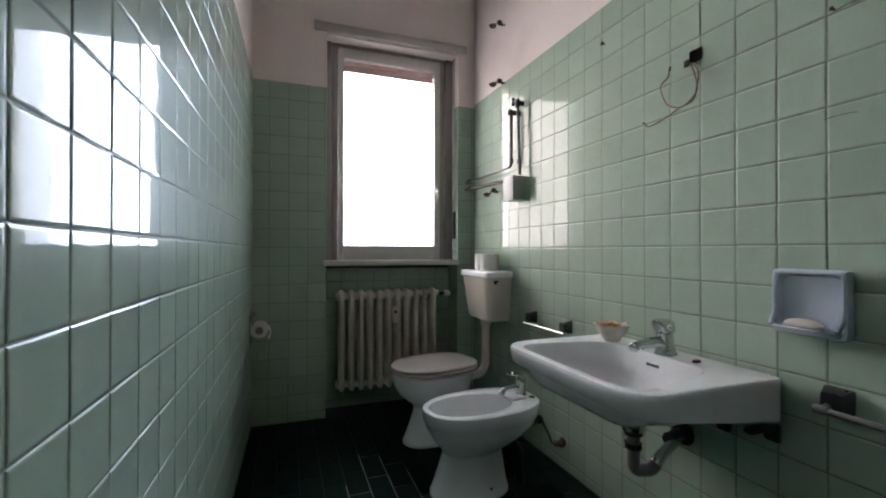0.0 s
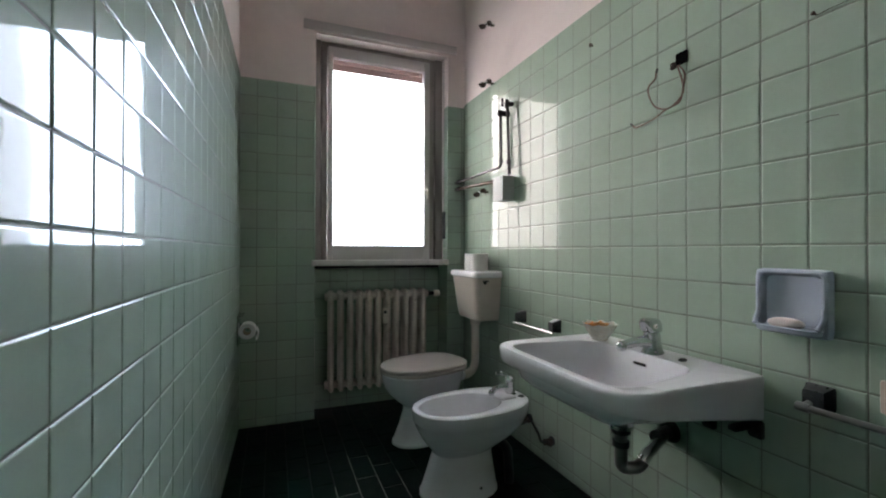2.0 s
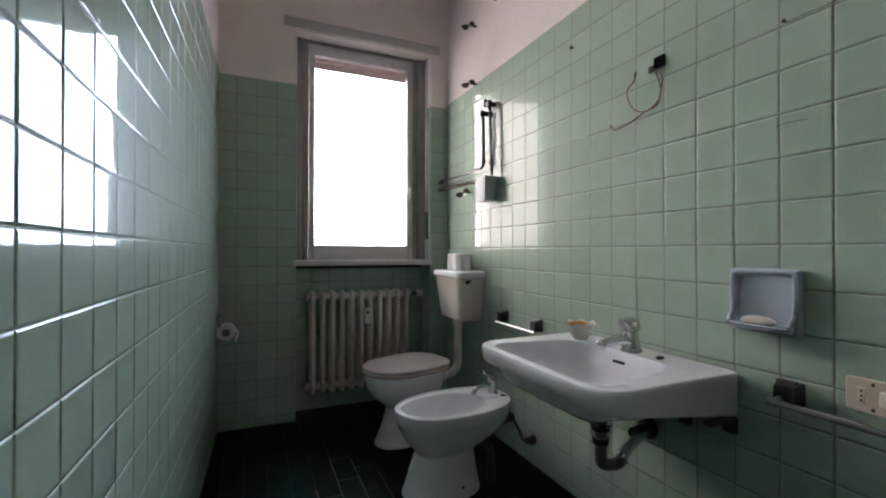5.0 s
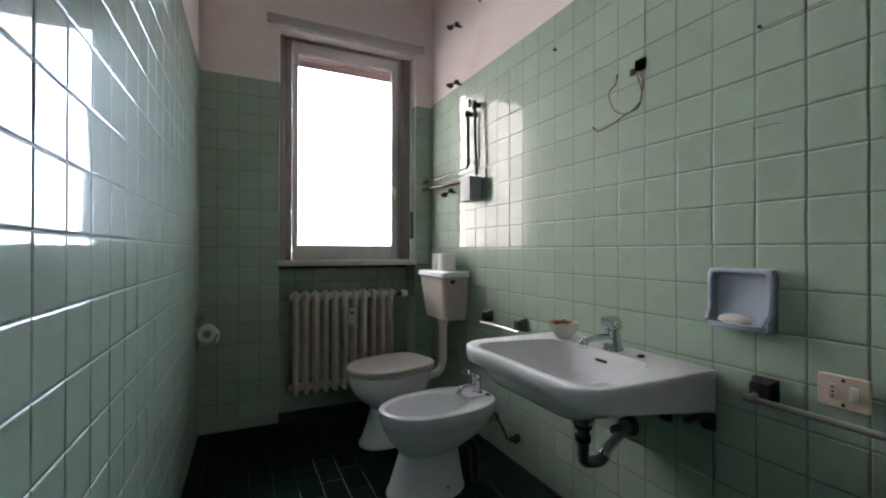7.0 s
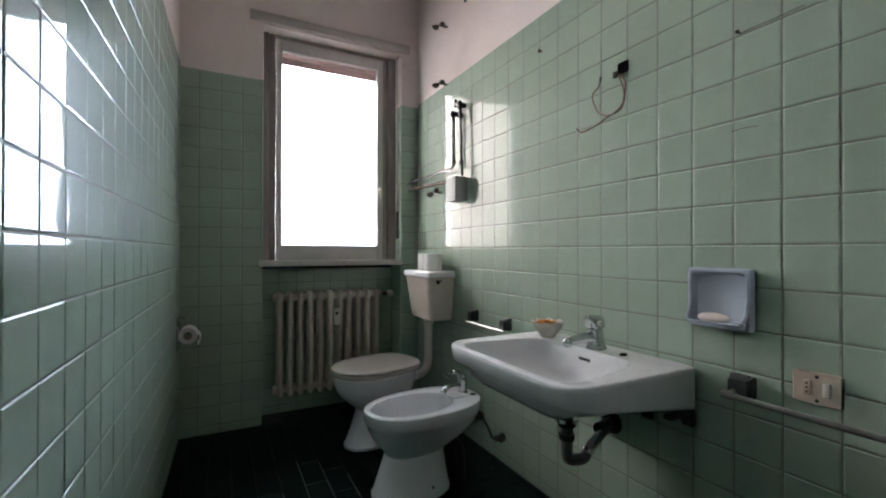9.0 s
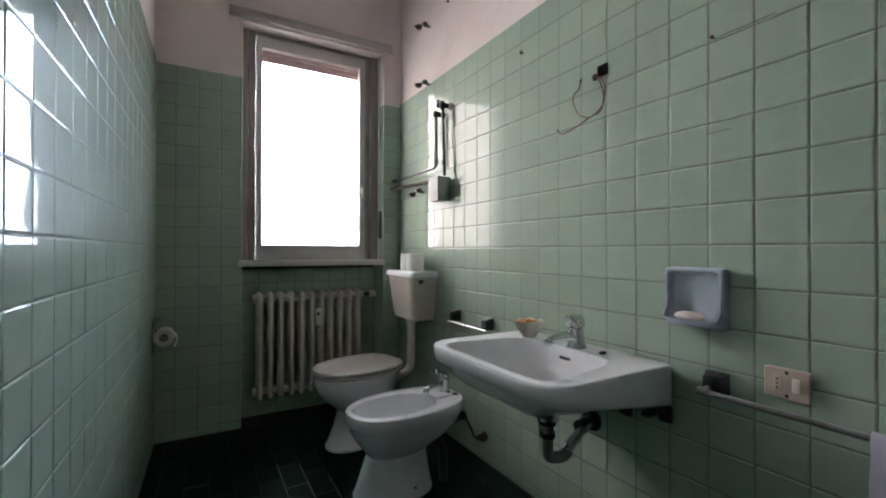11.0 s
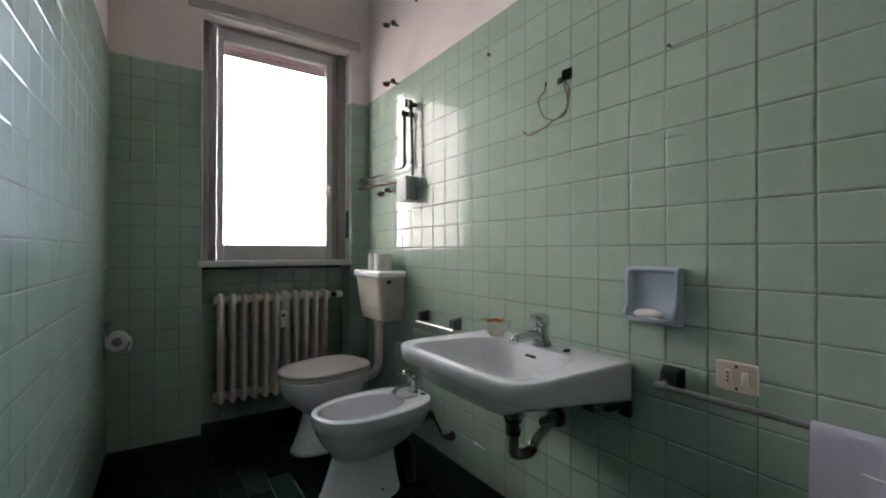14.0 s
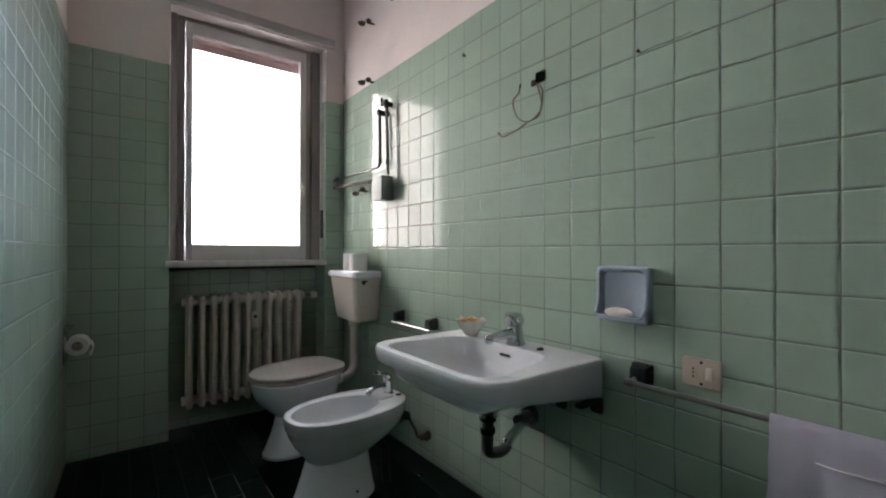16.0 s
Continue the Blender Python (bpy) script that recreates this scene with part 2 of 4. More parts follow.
# Panels added out of direct view to dim and tint the side light.
for x0, x1, far in ((-4.0, -1.40, LEFT_GLOW), (2.75, 17, RIGHT_GLOW)):
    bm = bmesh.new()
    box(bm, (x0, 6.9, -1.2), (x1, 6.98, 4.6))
    tagged(part("backdrop_glow_panel", bm, far, smooth=False), "dim glowing panel added outside, out of direct view", "facade", kind="structure")

# ---- window ----
FY = 2.795
window_1 = thing("window_1", (0.65, FY, SILL), "grey-white painted sash window in a weathered wooden frame", "window", kind="structure")
WM = Matrix.Translation((-0.65, -FY, -SILL))


def wpart(name, boxes, mat, parent=window_1, bevel=0.003, label=""):
    b = bmesh.new()
    for lo, hi in boxes:
        box(b, lo, hi, bevel)
    return part(name, b, mat, parent, label, m=WM if parent is window_1 else None)


jamb_left = wpart("jamb", [((0.223, FY, SILL), (0.262, 2.87, 2.341)), ((0.266, FY + 0.012, SILL), (0.302, 2.87, 2.341)), ((0.262, FY + 0.03, SILL), (0.266, 2.87, 2.341))], JAMB, label="weathered grey-brown shutter guide")
jamb_right = wpart("jamb", [((0.990, FY + 0.012, SILL), (1.022, 2.87, 2.341)), ((1.026, FY, SILL), (1.0835, 2.87, 2.341)), ((1.022, FY + 0.03, SILL), (1.026, 2.87, 2.341))], JAMB, label="weathered grey-brown shutter guide")
wpart("head", [((0.302, FY + 0.012, 2.318), (0.990, 2.90, 2.341))], JAMB)
GX0, GX1, GZ0, GZ1 = 0.338, 0.947, 1.052, 2.245
wpart("stile", [((0.304, FY - 0.006, 0.9575), (GX0, FY + 0.036, 2.312))], SASH)
wpart("stile", [((GX1, FY - 0.006, 0.9575), (0.986, FY + 0.036, 2.312))], SASH)
wpart("bottom_rail", [((GX0 + 0.0005, FY - 0.005, 0.9575), (GX1 - 0.0005, FY + 0.036, GZ0))], SASH)
wpart("top_rail", [((GX0 + 0.0005, FY - 0.005, GZ1), (GX1 - 0.0005, FY + 0.036, 2.312))], SASH)
b = bmesh.new()
box(b, (GX0 - 0.004, FY + 0.014, GZ0 - 0.004), (GX1 + 0.004, FY + 0.018, GZ1 + 0.004))
pane = part("pane", b, GLASS, window_1, "clear glass pane", smooth=False, m=WM)
pane.visible_shadow = False
b = bmesh.new()
box(b, (0.953, FY - 0.014, 1.40), (0.972, FY - 0.006, 1.455), 0.003)
tube(b, smooth_path([(0.962, FY - 0.012, 1.43), (0.962, FY - 0.036, 1.432), (0.962, FY - 0.04, 1.42), (0.962, FY - 0.038, 1.37)]), 0.007, 10)
part("handle", b, BUTTON, window_1, "small white window handle", m=WM)
b = bmesh.new()
for k in range(2):
    box(b, (0.31, 2.862, 2.19 + k * 0.045), (0.985, 2.876, 2.234 + k * 0.045), 0.005)
roller = tagged(part("roller_shutter", b, SHUTTER), "brown roller shutter, raised almost to the top", "shutter")
b = bmesh.new()
box(b, (0.204, 2.682, SILL - 0.034), (1.088, 2.9505, SILL), 0.004)
sill = tagged(part("window_sill", b, MARBLE), "pale veined marble window sill", "sill", kind="structure")
# Black box filling the recess, in place of the deep shade under the sill.
b = bmesh.new()
box(b, (WX0 + 0.002, NICHE + 0.002, SILL - 0.0575), (WX1, 2.948, SILL - 0.0345))
part("sealing_strip", b, BLACK, sill, "black strip added for the shade under the slab")
b = bmesh.new()
box(b, (0.152, 2.692, 2.356), (1.146, WYB - 0.001, 2.408), 0.003)
tagged(part("curtain_board", b, BOARD), "grey painted wooden curtain board above the window", "curtain board")
b = bmesh.new()
box(b, (1.069, 2.735, 1.10), (1.0835, 2.765, 1.285), 0.003)
winder = thing("shutter_strap_winder", (1.06, 2.75, 1.1), "dark slotted strap winder set in the window reveal", "strap winder")
part("slot_cover", b, DARK_METAL, winder, m=Matrix.Translation((-1.06, -2.75, -1.1)))
b = bmesh.new()
box(b, (1.073, 2.742, 1.286), (1.0755, 2.759, 2.338))
part("strap", b, JAMB, winder, "faded grey strap", m=Matrix.Translation((-1.06, -2.75, -1.1)))


for x, z0, z1, mat in ((WX0 - 0.004, 2.014, 2.341, PLASTER), (WX1 + TT + 0.004, 2.002, 2.341, PLASTER), (WX0 - 0.0035, SILL, 2.012, TILE)):
    b = bmesh.new()
    y = WYB + 0.004 if mat is PLASTER else YB + 0.0045
    tube(b, [(x, y, z0), (x, y, z1)], 0.0075 if mat is PLASTER else 0.006, 14)
    part("corner_bead", b, mat, wall_north)

# ---- radiator ----
def radiator():
    t = thing("radiator", (0.615, 2.78, 0.13), "cream cast-iron column radiator in the window niche", "radiator")
    off = Matrix.Translation((-0.615, -2.78, -0.13))
    for k in range(11):
        x = 0.325 + 0.0605 * k
        b = bmesh.new()
        for y in (2.793,):
            rings = []
            for z, sx, sy in ((0.135, 0.011, 0.046), (0.143, 0.0165, 0.058), (0.185, 0.0175, 0.065), (0.21, 0.0165, 0.066), (0.69, 0.0165, 0.066), (0.715, 0.0175, 0.065), (0.753, 0.0165, 0.058), (0.762, 0.011, 0.046)):
                rings.append([Vector((x + sx * math.copysign(abs(math.cos(a)) ** 0.7, math.cos(a)), y + sy * math.copysign(abs(math.sin(a)) ** 0.6, math.sin(a)), z)) for a in [2 * math.pi * q / 24 for q in range(24)]])
            loft(b, rings)
        part("column", b, RADIATOR, t, m=off)
    for z in (0.175, 0.728):
        b = bmesh.new()
        tube(b, [(0.288, 2.778, z), (0.968, 2.778, z)], 0.024, 16)
        part("manifold", b, RADIATOR, t, m=off)
    b = bmesh.new()
    tube(b, [(0.96, 2.778, 0.728), (1.012, 2.778, 0.728)], 0.012, 12)
    tube(b, [(1.005, 2.778, 0.728), (1.005, 2.83, 0.728), (1.005, 2.87, 0.728)], 0.010, 10)
    part("valve_pipe", b, DARK_METAL, t, m=off)
    b = bmesh.new()
    lathe(b, [(0.012, 0), (0.021, 0.003), (0.023, 0.012), (0.021, 0.036), (0.015, 0.042)], 18, Matrix.Translation((1.012, 2.778, 0.728)) @ Matrix.Rotation(radians(90), 4, "Y"))
    part("valve_knob", b, BUTTON, t, "off-white valve knob", m=off)
    b = bmesh.new()
    box(b, (0.640, 2.712, 0.548), (0.676, 2.731, 0.655), 0.005)
    meter = part("heat_meter", b, BUTTON, t, "white heat cost meter clipped on", m=off)
    b = bmesh.new()
    box(b, (0.649, 2.7105, 0.615), (0.667, 2.7125, 0.632), 0.0006)
    part("display", b, DARK_METAL, meter)


radiator()


# ---- toilet ----
def toilet():
    t = thing("toilet", pose(0.754, 2.235, 0, 0, 0, 15), "white ceramic toilet with closed cream seat lid", "toilet")
    b = bmesh.new()
    prof = [(0.0, 0.02, 0.200, 0.118), (0.014, 0.02, 0.199, 0.117), (0.018, 0.0205, 0.194, 0.112), (0.10, 0.026, 0.165, 0.095), (0.17, 0.03, 0.148, 0.086), (0.190, 0.03, 0.147, 0.086), (0.197, 0.029, 0.153, 0.092), (0.225, 0.02, 0.180, 0.118), (0.265, 0.008, 0.208, 0.150), (0.305, 0.0, 0.222, 0.164), (0.335, 0.0, 0.230, 0.171), (0.352, 0.0, 0.232, 0.173), (0.366, 0.0, 0.232, 0.173), (0.372, 0.0, 0.224, 0.165)]
    loft(b, [oval(z, c, l, w, 56, 2.25) for z, c, l, w in prof])
    part("bowl", b, CERAMIC, t)
    b = bmesh.new()
    prof = [(0.3725, -0.006, 0.226, 0.168), (0.376, -0.006, 0.236, 0.178), (0.385, -0.006, 0.238, 0.180), (0.390, -0.006, 0.234, 0.176), (0.391, -0.006, 0.224, 0.166)]
    loft(b, [oval(z, c, l, w, 56, 2.15, 1.5) for z, c, l, w in prof])
    part("seat", b, SEAT, t)
    b = bmesh.new()
    prof = [(0.3945, -0.006, 0.218, 0.160), (0.395, -0.006, 0.231, 0.173), (0.398, -0.006, 0.237, 0.179), (0.406, -0.006, 0.238, 0.180), (0.412, -0.006, 0.233, 0.175), (0.415, -0.006, 0.218, 0.160), (0.4165, -0.006, 0.16, 0.11), (0.417, -0.006, 0.06, 0.04)]
    loft(b, [oval(z, c, l, w, 56, 2.15, 1.5) for z, c, l, w in prof])
    part("lid", b, SEAT, t, "closed cream plastic lid")
    for s in (-0.075, 0.075):
        b = bmesh.new()
        tube(b, [(0.215, s - 0.02, 0.391), (0.215, s + 0.02, 0.391)], 0.011, 10)
        part("hinge", b, CREAM, t)
    b = bmesh.new()
    tube(b, [(0.21, 0, 0.29), (0.281, 0.02, 0.29)], [0.038, 0.034], 18)
    part("spigot", b, CERAMIC, t)


toilet()


def cistern():
    t = thing("cistern", (1.12, 2.355, 0.615), "cream plastic toilet cistern hung on the tiled wall", "cistern")
    off = Matrix.Translation((-1.12, -2.355, -0.615))

    def ring(z, x0, y0, y1, r):
        p = rounded([(x0, y0, r), (XR - 0.002, y0, r * 0.4), (XR - 0.002, y1, r * 0.4), (x0, y1, r)], 64)
        return [Vector((q.x, q.y, z)) for q in p]

    b = bmesh.new()
    loft(b, [ring(0.612, 1.085, 2.215, 2.475, 0.03), ring(0.618, 1.072, 2.205, 2.490, 0.03), ring(0.66, 1.064, 2.196, 2.500, 0.03), ring(0.862, 1.045, 2.174, 2.535, 0.03)])
    part("tank", b, CREAM, t, m=off)
    b = bmesh.new()
    loft(b, [ring(0.8625, 1.040, 2.168, 2.542, 0.03), ring(0.866, 1.034, 2.162, 2.548, 0.032), ring(0.888, 1.034, 2.162, 2.548, 0.032), ring(0.897, 1.040, 2.168, 2.542, 0.032), ring(0.900, 1.05, 2.178, 2.532, 0.032)])
    part("lid", b, CERAMIC, t, "white lid", m=off)
    b = bmesh.new()
    lathe(b, [(0.011, 0), (0.011, 0.006), (0.007, 0.010)], 12, Matrix.Translation((1.10, 2.178, 0.838)) @ Matrix.Rotation(radians(90), 4, "X"))
    box(b, (1.082, 2.160, 0.842), (1.118, 2.170, 0.850), 0.003)
    part("flush_lever", b, BLACK, t, "small black flush lever", m=off)
    b = bmesh.new()
    path = bent([(1.125, 2.355, 0.612), (1.125, 2.355, 0.295), (1.03, 2.315, 0.285)], 0.07, 8)
    tube(b, path, 0.024, 18)
    part("flush_pipe", b, CREAM, t, "cream plastic flush pipe", m=off)
    b = bmesh.new()
    tube(b, [(1.125, 2.355, 0.612), (1.125, 2.355, 0.575)], 0.032, 18)
    part("collar", b, CREAM, t, m=off)


cistern()


def paper_roll(x, y, z, r=0.052, h=0.10, turn=None, label="white toilet paper roll standing on the cistern lid"):
    t = thing("toilet_paper_roll", turn if turn is not None else (x, y, z), label, "toilet paper", "toilet paper rolls")
    b = bmesh.new()
    lathe(b, [(0.021, 0), (r - 0.003, 0), (r, 0.003), (r, h - 0.003), (r - 0.003, h), (0.021, h), (0.0205, h - 0.02), (0.0205, 0.02), (0.021, 0)], 36, None, False)
    part("paper", b, PAPER, t)
    b = bmesh.new()
    lathe(b, [(0.0203, 0.002), (0.0203, h - 0.002), (0.0185, h - 0.002), (0.0185, 0.002), (0.0203, 0.002)], 20, None, False)
    part("core", b, CARD, t, "grey cardboard core")
    return t


paper_roll(1.125, 2.30, 0.900)
paper_roll(1.13, 2.415, 0.900, 0.044)


# ---- bidet ----
def bidet():
    place = pose(0.796, 1.705, 0, 0, 0, 6)
    t = thing("bidet", place, "white ceramic bidet with open oval bowl", "bidet")
    b = bmesh.new()
    outer = [(0.0, -0.065, 0.172, 0.124), (0.012, -0.065, 0.171, 0.123), (0.016, -0.0645, 0.167, 0.119), (0.09, -0.058, 0.150, 0.102), (0.155, -0.052, 0.136, 0.088), (0.172, -0.048, 0.134, 0.087), (0.178, -0.046, 0.139, 0.092), (0.20, -0.034, 0.168, 0.114), (0.235, -0.016, 0.212, 0.139), (0.275, -0.003, 0.247, 0.158), (0.305, 0.0, 0.260, 0.165), (0.309, 0.0, 0.264, 0.167), (0.345, 0.0, 0.268, 0.169), (0.356, 0.0, 0.266, 0.167), (0.361, 0.0, 0.258, 0.160)]
    rings = [oval(z, c, l, w, 64, 2.35) for z, c, l, w in outer]
    inner = [(0.3605, -0.055, 0.193, 0.128), (0.357, -0.055, 0.187, 0.122), (0.345, -0.055, 0.186, 0.121), (0.285, -0.053, 0.180, 0.114), (0.245, -0.048, 0.160, 0.098), (0.222, -0.044, 0.12, 0.07), (0.213, -0.04, 0.06, 0.035), (0.211, -0.04, 0.02, 0.02)]
    rings += [oval(z, c, l, w, 64, 2.2) for z, c, l, w in inner]
    loft(b, rings)
    part("basin", b, CERAMIC, t)
    b = bmesh.new()
    box(b, (0.125, -0.055, 0.352), (0.20, 0.055, 0.370), 0.007, 3)
    part("tap_ledge", b, CERAMIC, t)
    b = bmesh.new()
    lathe(b, [(0.019, 0.0), (0.019, 0.003), (0.006, 0.004)], 16, Matrix.Translation((-0.04, 0, 0.211)))
    part("drain", b, CHROME, t)
    b = bmesh.new()
    blob(b, (-0.03, -0.1215, 0.05), (0.006, 0.004, 0.006), 2)
    part("fixing_bolt", b, DARK_METAL, t)
    tap = part("tap", lathe(bmesh.new(), [(0.026, 0.36), (0.026, 0.366), (0.021, 0.372), (0.020, 0.415), (0.023, 0.42), (0.023, 0.438), (0.016, 0.448), (0.004, 0.45)], 20, Matrix.Translation((0.205, 0, 0))), CHROME, t, "chrome single-lever bidet tap")
    b = bmesh.new()
    tube(b, smooth_path([(0.20, 0, 0.395), (0.16, 0, 0.40), (0.125, 0, 0.398), (0.105, 0, 0.388)]), 0.012, 12)
    blob(b, (0.102, 0, 0.383), (0.015, 0.015, 0.013), 2)
    part("spout", b, CHROME, tap)
    b = bmesh.new()
    tube(b, smooth_path([(0.205, 0, 0.447), (0.18, 0, 0.458), (0.15, 0, 0.463), (0.128, 0, 0.466)]), [0.010] * 12 + [0.006] * 7, 10)
    part("lever", b, CHROME, tap)
    b = bmesh.new()
    lathe(b, [(0.014, 0.36), (0.014, 0.363), (0.010, 0.366), (0.002, 0.367)], 16, Matrix.Translation((0.232, -0.045, 0)))
    part("plug_rod", b, DARK_METAL, t)
    b = bmesh.new()
    tube(b, bent([(-0.02, 0.0, 0.19), (0.10, -0.02, 0.185), (0.150, -0.055, 0.165), (0.155, -0.06, 0.0)], 0.04), 0.020, 12)
    part("waste_pipe", b, BLACK, t, "black waste pipe")
    return t


bidet()


def hose(pts, label):
    t = thing("supply_hose", pts[-1], label, "hose", "bidet supply hoses")
    off = Matrix.Translation(-Vector(pts[-1]))
    b = bmesh.new()
    tube(b, smooth_path(pts, 8), 0.006, 10)
    part("hose", b, BLACK, t, m=off)
    b = bmesh.new()
    e = Vector(pts[-1])
    tube(b, [e + Vector((-0.045, 0, 0)), e], 0.014, 12)
    tube(b, [e + Vector((-0.03, 0, -0.002)), e + Vector((-0.03, -0.03, -0.002))], 0.010, 10)
    part("stop_valve", b, RUST, t, "tarnished stop valve", m=off)
    b = bmesh.new()
    tube(b, [e + Vector((-0.006, 0, 0)), e], 0.021, 16)
    part("flange", b, BLACK, t, m=off)


hose([(1.03, 1.735, 0.33), (1.07, 1.76, 0.27), (1.09, 1.80, 0.20), (1.14, 1.84, 0.165), (XR, 1.885, 0.165)], "dark metal hose from the bidet to its wall valve")
hose([(1.03, 1.715, 0.33), (1.08, 1.70, 0.26), (1.11, 1.67, 0.19), (1.14, 1.68, 0.14), (XR, 1.70, 0.125)], "dark metal hose curving down to its wall valve")


# ---- wash basin ----
def wash_basin():
    t = thing("wash_basin", (XR, 1.075, 0.69), "wide white ceramic wash basin bracketed to the wall", "wash basin")
    off = Matrix.Translation((-XR, -1.075, -0.69))
    xw = XR - 0.004
    outer = rounded([(0.722, 0.752, 0.10), (xw, 0.752, 0.012), (xw, 1.402, 0.012), (0.722, 1.398, 0.11)], 96)
    bowl = rounded([(0.752, 0.792, 0.09), (1.10, 0.862, 0.09), (1.10, 1.295, 0.10), (0.752, 1.352, 0.10)], 96)
    cb = sum(bowl, Vector((0, 0))) / len(bowl)

    def scaled(s, z, dx=0.0):
        return [Vector((xw + (p.x - xw) * s, 1.076 + (p.y - 1.076) * (s + (1 - s) * dx), z)) for p in outer]

    def inner(s, z):
        return [Vector((cb.x + (p.x - cb.x) * s, cb.y + (p.y - cb.y) * s, z)) for p in bowl]

    def apron(s, dz, dx=0.0):
        # the lower edge climbs from the wall towards the front
        return [Vector((p.x, p.y, 0.567 + 0.062 * (xw - q.x) / 0.486 + dz)) for p, q in zip(scaled(s, 0, dx), outer)]

    rings = [scaled(0.28, 0.534), scaled(0.55, 0.537), scaled(0.70, 0.550, -0.4), scaled(0.79, 0.578, -0.4), scaled(0.84, 0.600, -0.2)] + [[Vector((p.x, p.y, min(p.z, 0.625))) for p in apron(0.90, 0.002, 0.3)], apron(0.955, -0.002, 0.5), apron(0.978, 0.002, 0.6), apron(0.988, 0.010, 0.7), scaled(0.997, 0.656), scaled(1.0, 0.671), scaled(0.998, 0.679), scaled(0.992, 0.6842), scaled(0.984, 0.6858), scaled(0.975, 0.6860)]
    rings += [inner(1.008, 0.6855), inner(1.002, 0.6842), inner(0.997, 0.679), inner(0.982, 0.656), inner(0.955, 0.622), inner(0.90, 0.588), inner(0.77, 0.566), inner(0.45, 0.558), inner(0.06, 0.555)]
    b = bmesh.new()
    loft(b, rings)
    part("basin", b, CERAMIC, t, m=off)
    b = bmesh.new()
    box(b, (-0.003, -0.024, -0.0045), (0.003, 0.024, 0.0045), 0.002, 2, Matrix.Translation((1.091, 1.066, 0.652)) @ Matrix.Rotation(radians(-20), 4, "Y"))
    part("overflow_slot", b, BLACK, t, "dark overflow slot", m=off)
    b = bmesh.new()
    lathe(b, [(0.024, 0.5555), (0.024, 0.559), (0.018, 0.560), (0.005, 0.558)], 20, Matrix.Translation((cb.x, cb.y, 0)))
    part("drain", b, CHROME, t, m=off)
    b = bmesh.new()
    blob(b, (1.135, 0.945, 0.689), (0.016, 0.010, 0.006), 2)
    part("plug", b, BLACK, t, "small dark plug fitting", m=off)
    for y, low in ((0.772, 0.515), (0.905, 0.492), (1.30, 0.515)):
        b = bmesh.new()
        box(b, (1.10, y - 0.012, 0.548), (xw, y + 0.012, 0.563), 0.004)
        box(b, (XR - 0.022, y - 0.018, low), (xw, y + 0.018, 0.562), 0.006)
        tube(b, [(XR - 0.034, y, low + 0.018), (xw, y, low + 0.018)], 0.011, 10)
        part("bracket", b, BLACK, t, "black iron bracket", m=off)


wash_basin()


def basin_tap():
    t = thing("basin_tap", (1.135, 1.055, 0.6865), "chrome single-lever mixer tap on the basin", "tap")
    b = bmesh.new()
    lathe(b, [(0.034, 0.0), (0.034, 0.004), (0.030, 0.010), (0.0275, 0.022), (0.0255, 0.055), (0.0245, 0.070)], 28, Matrix.Rotation(radians(-4), 4, "Y"))
    part("body", b, CHROME, t)
    b = bmesh.new()
    path = smooth_path([(0.0, 0, 0.030), (-0.045, 0.002, 0.040), (-0.085, 0.004, 0.037), (-0.118, 0.006, 0.032)])
    tube(b, path, [0.021 - 0.008 * i / (len(path) - 1) for i in range(len(path))], 16)
    part("spout", b, CHROME, t)
    b = bmesh.new()
    lathe(b, [(0.009, 0.0), (0.0145, 0.004), (0.0155, 0.014), (0.013, 0.024), (0.006, 0.030)], 18, Matrix.Translation((-0.124, 0.006, 0.016)))
    part("aerator", b, CHROME, t)
    b = bmesh.new()
    rings = []
    for z, x0, x1, hw in ((0.0705, -0.026, 0.023, 0.024), (0.076, -0.032, 0.024, 0.026), (0.094, -0.038, 0.023, 0.026), (0.107, -0.038, 0.018, 0.023), (0.112, -0.032, 0.010, 0.016)):
        p = rounded([(x0, -hw * 0.8, 0.010), (x1, -hw, 0.012), (x1, hw, 0.012), (x0, hw * 0.8, 0.010)], 40)
        rings.append([Vector((q.x - 0.004, q.y, z)) for q in p])
    loft(b, rings)
    lever = part("lever", b, CHROME, t, "chunky chrome lever head")
    b = bmesh.new()
    blob(b, (-0.012, -0.0250, 0.090), (0.0075, 0.002, 0.0075), 2)
    part("marker_ring", b, BUTTON, lever)
    b = bmesh.new()
    blob(b, (-0.012, -0.0270, 0.090), (0.004, 0.0015, 0.004), 2)
    part("marker_cap", b, BLACK, lever)


basin_tap()


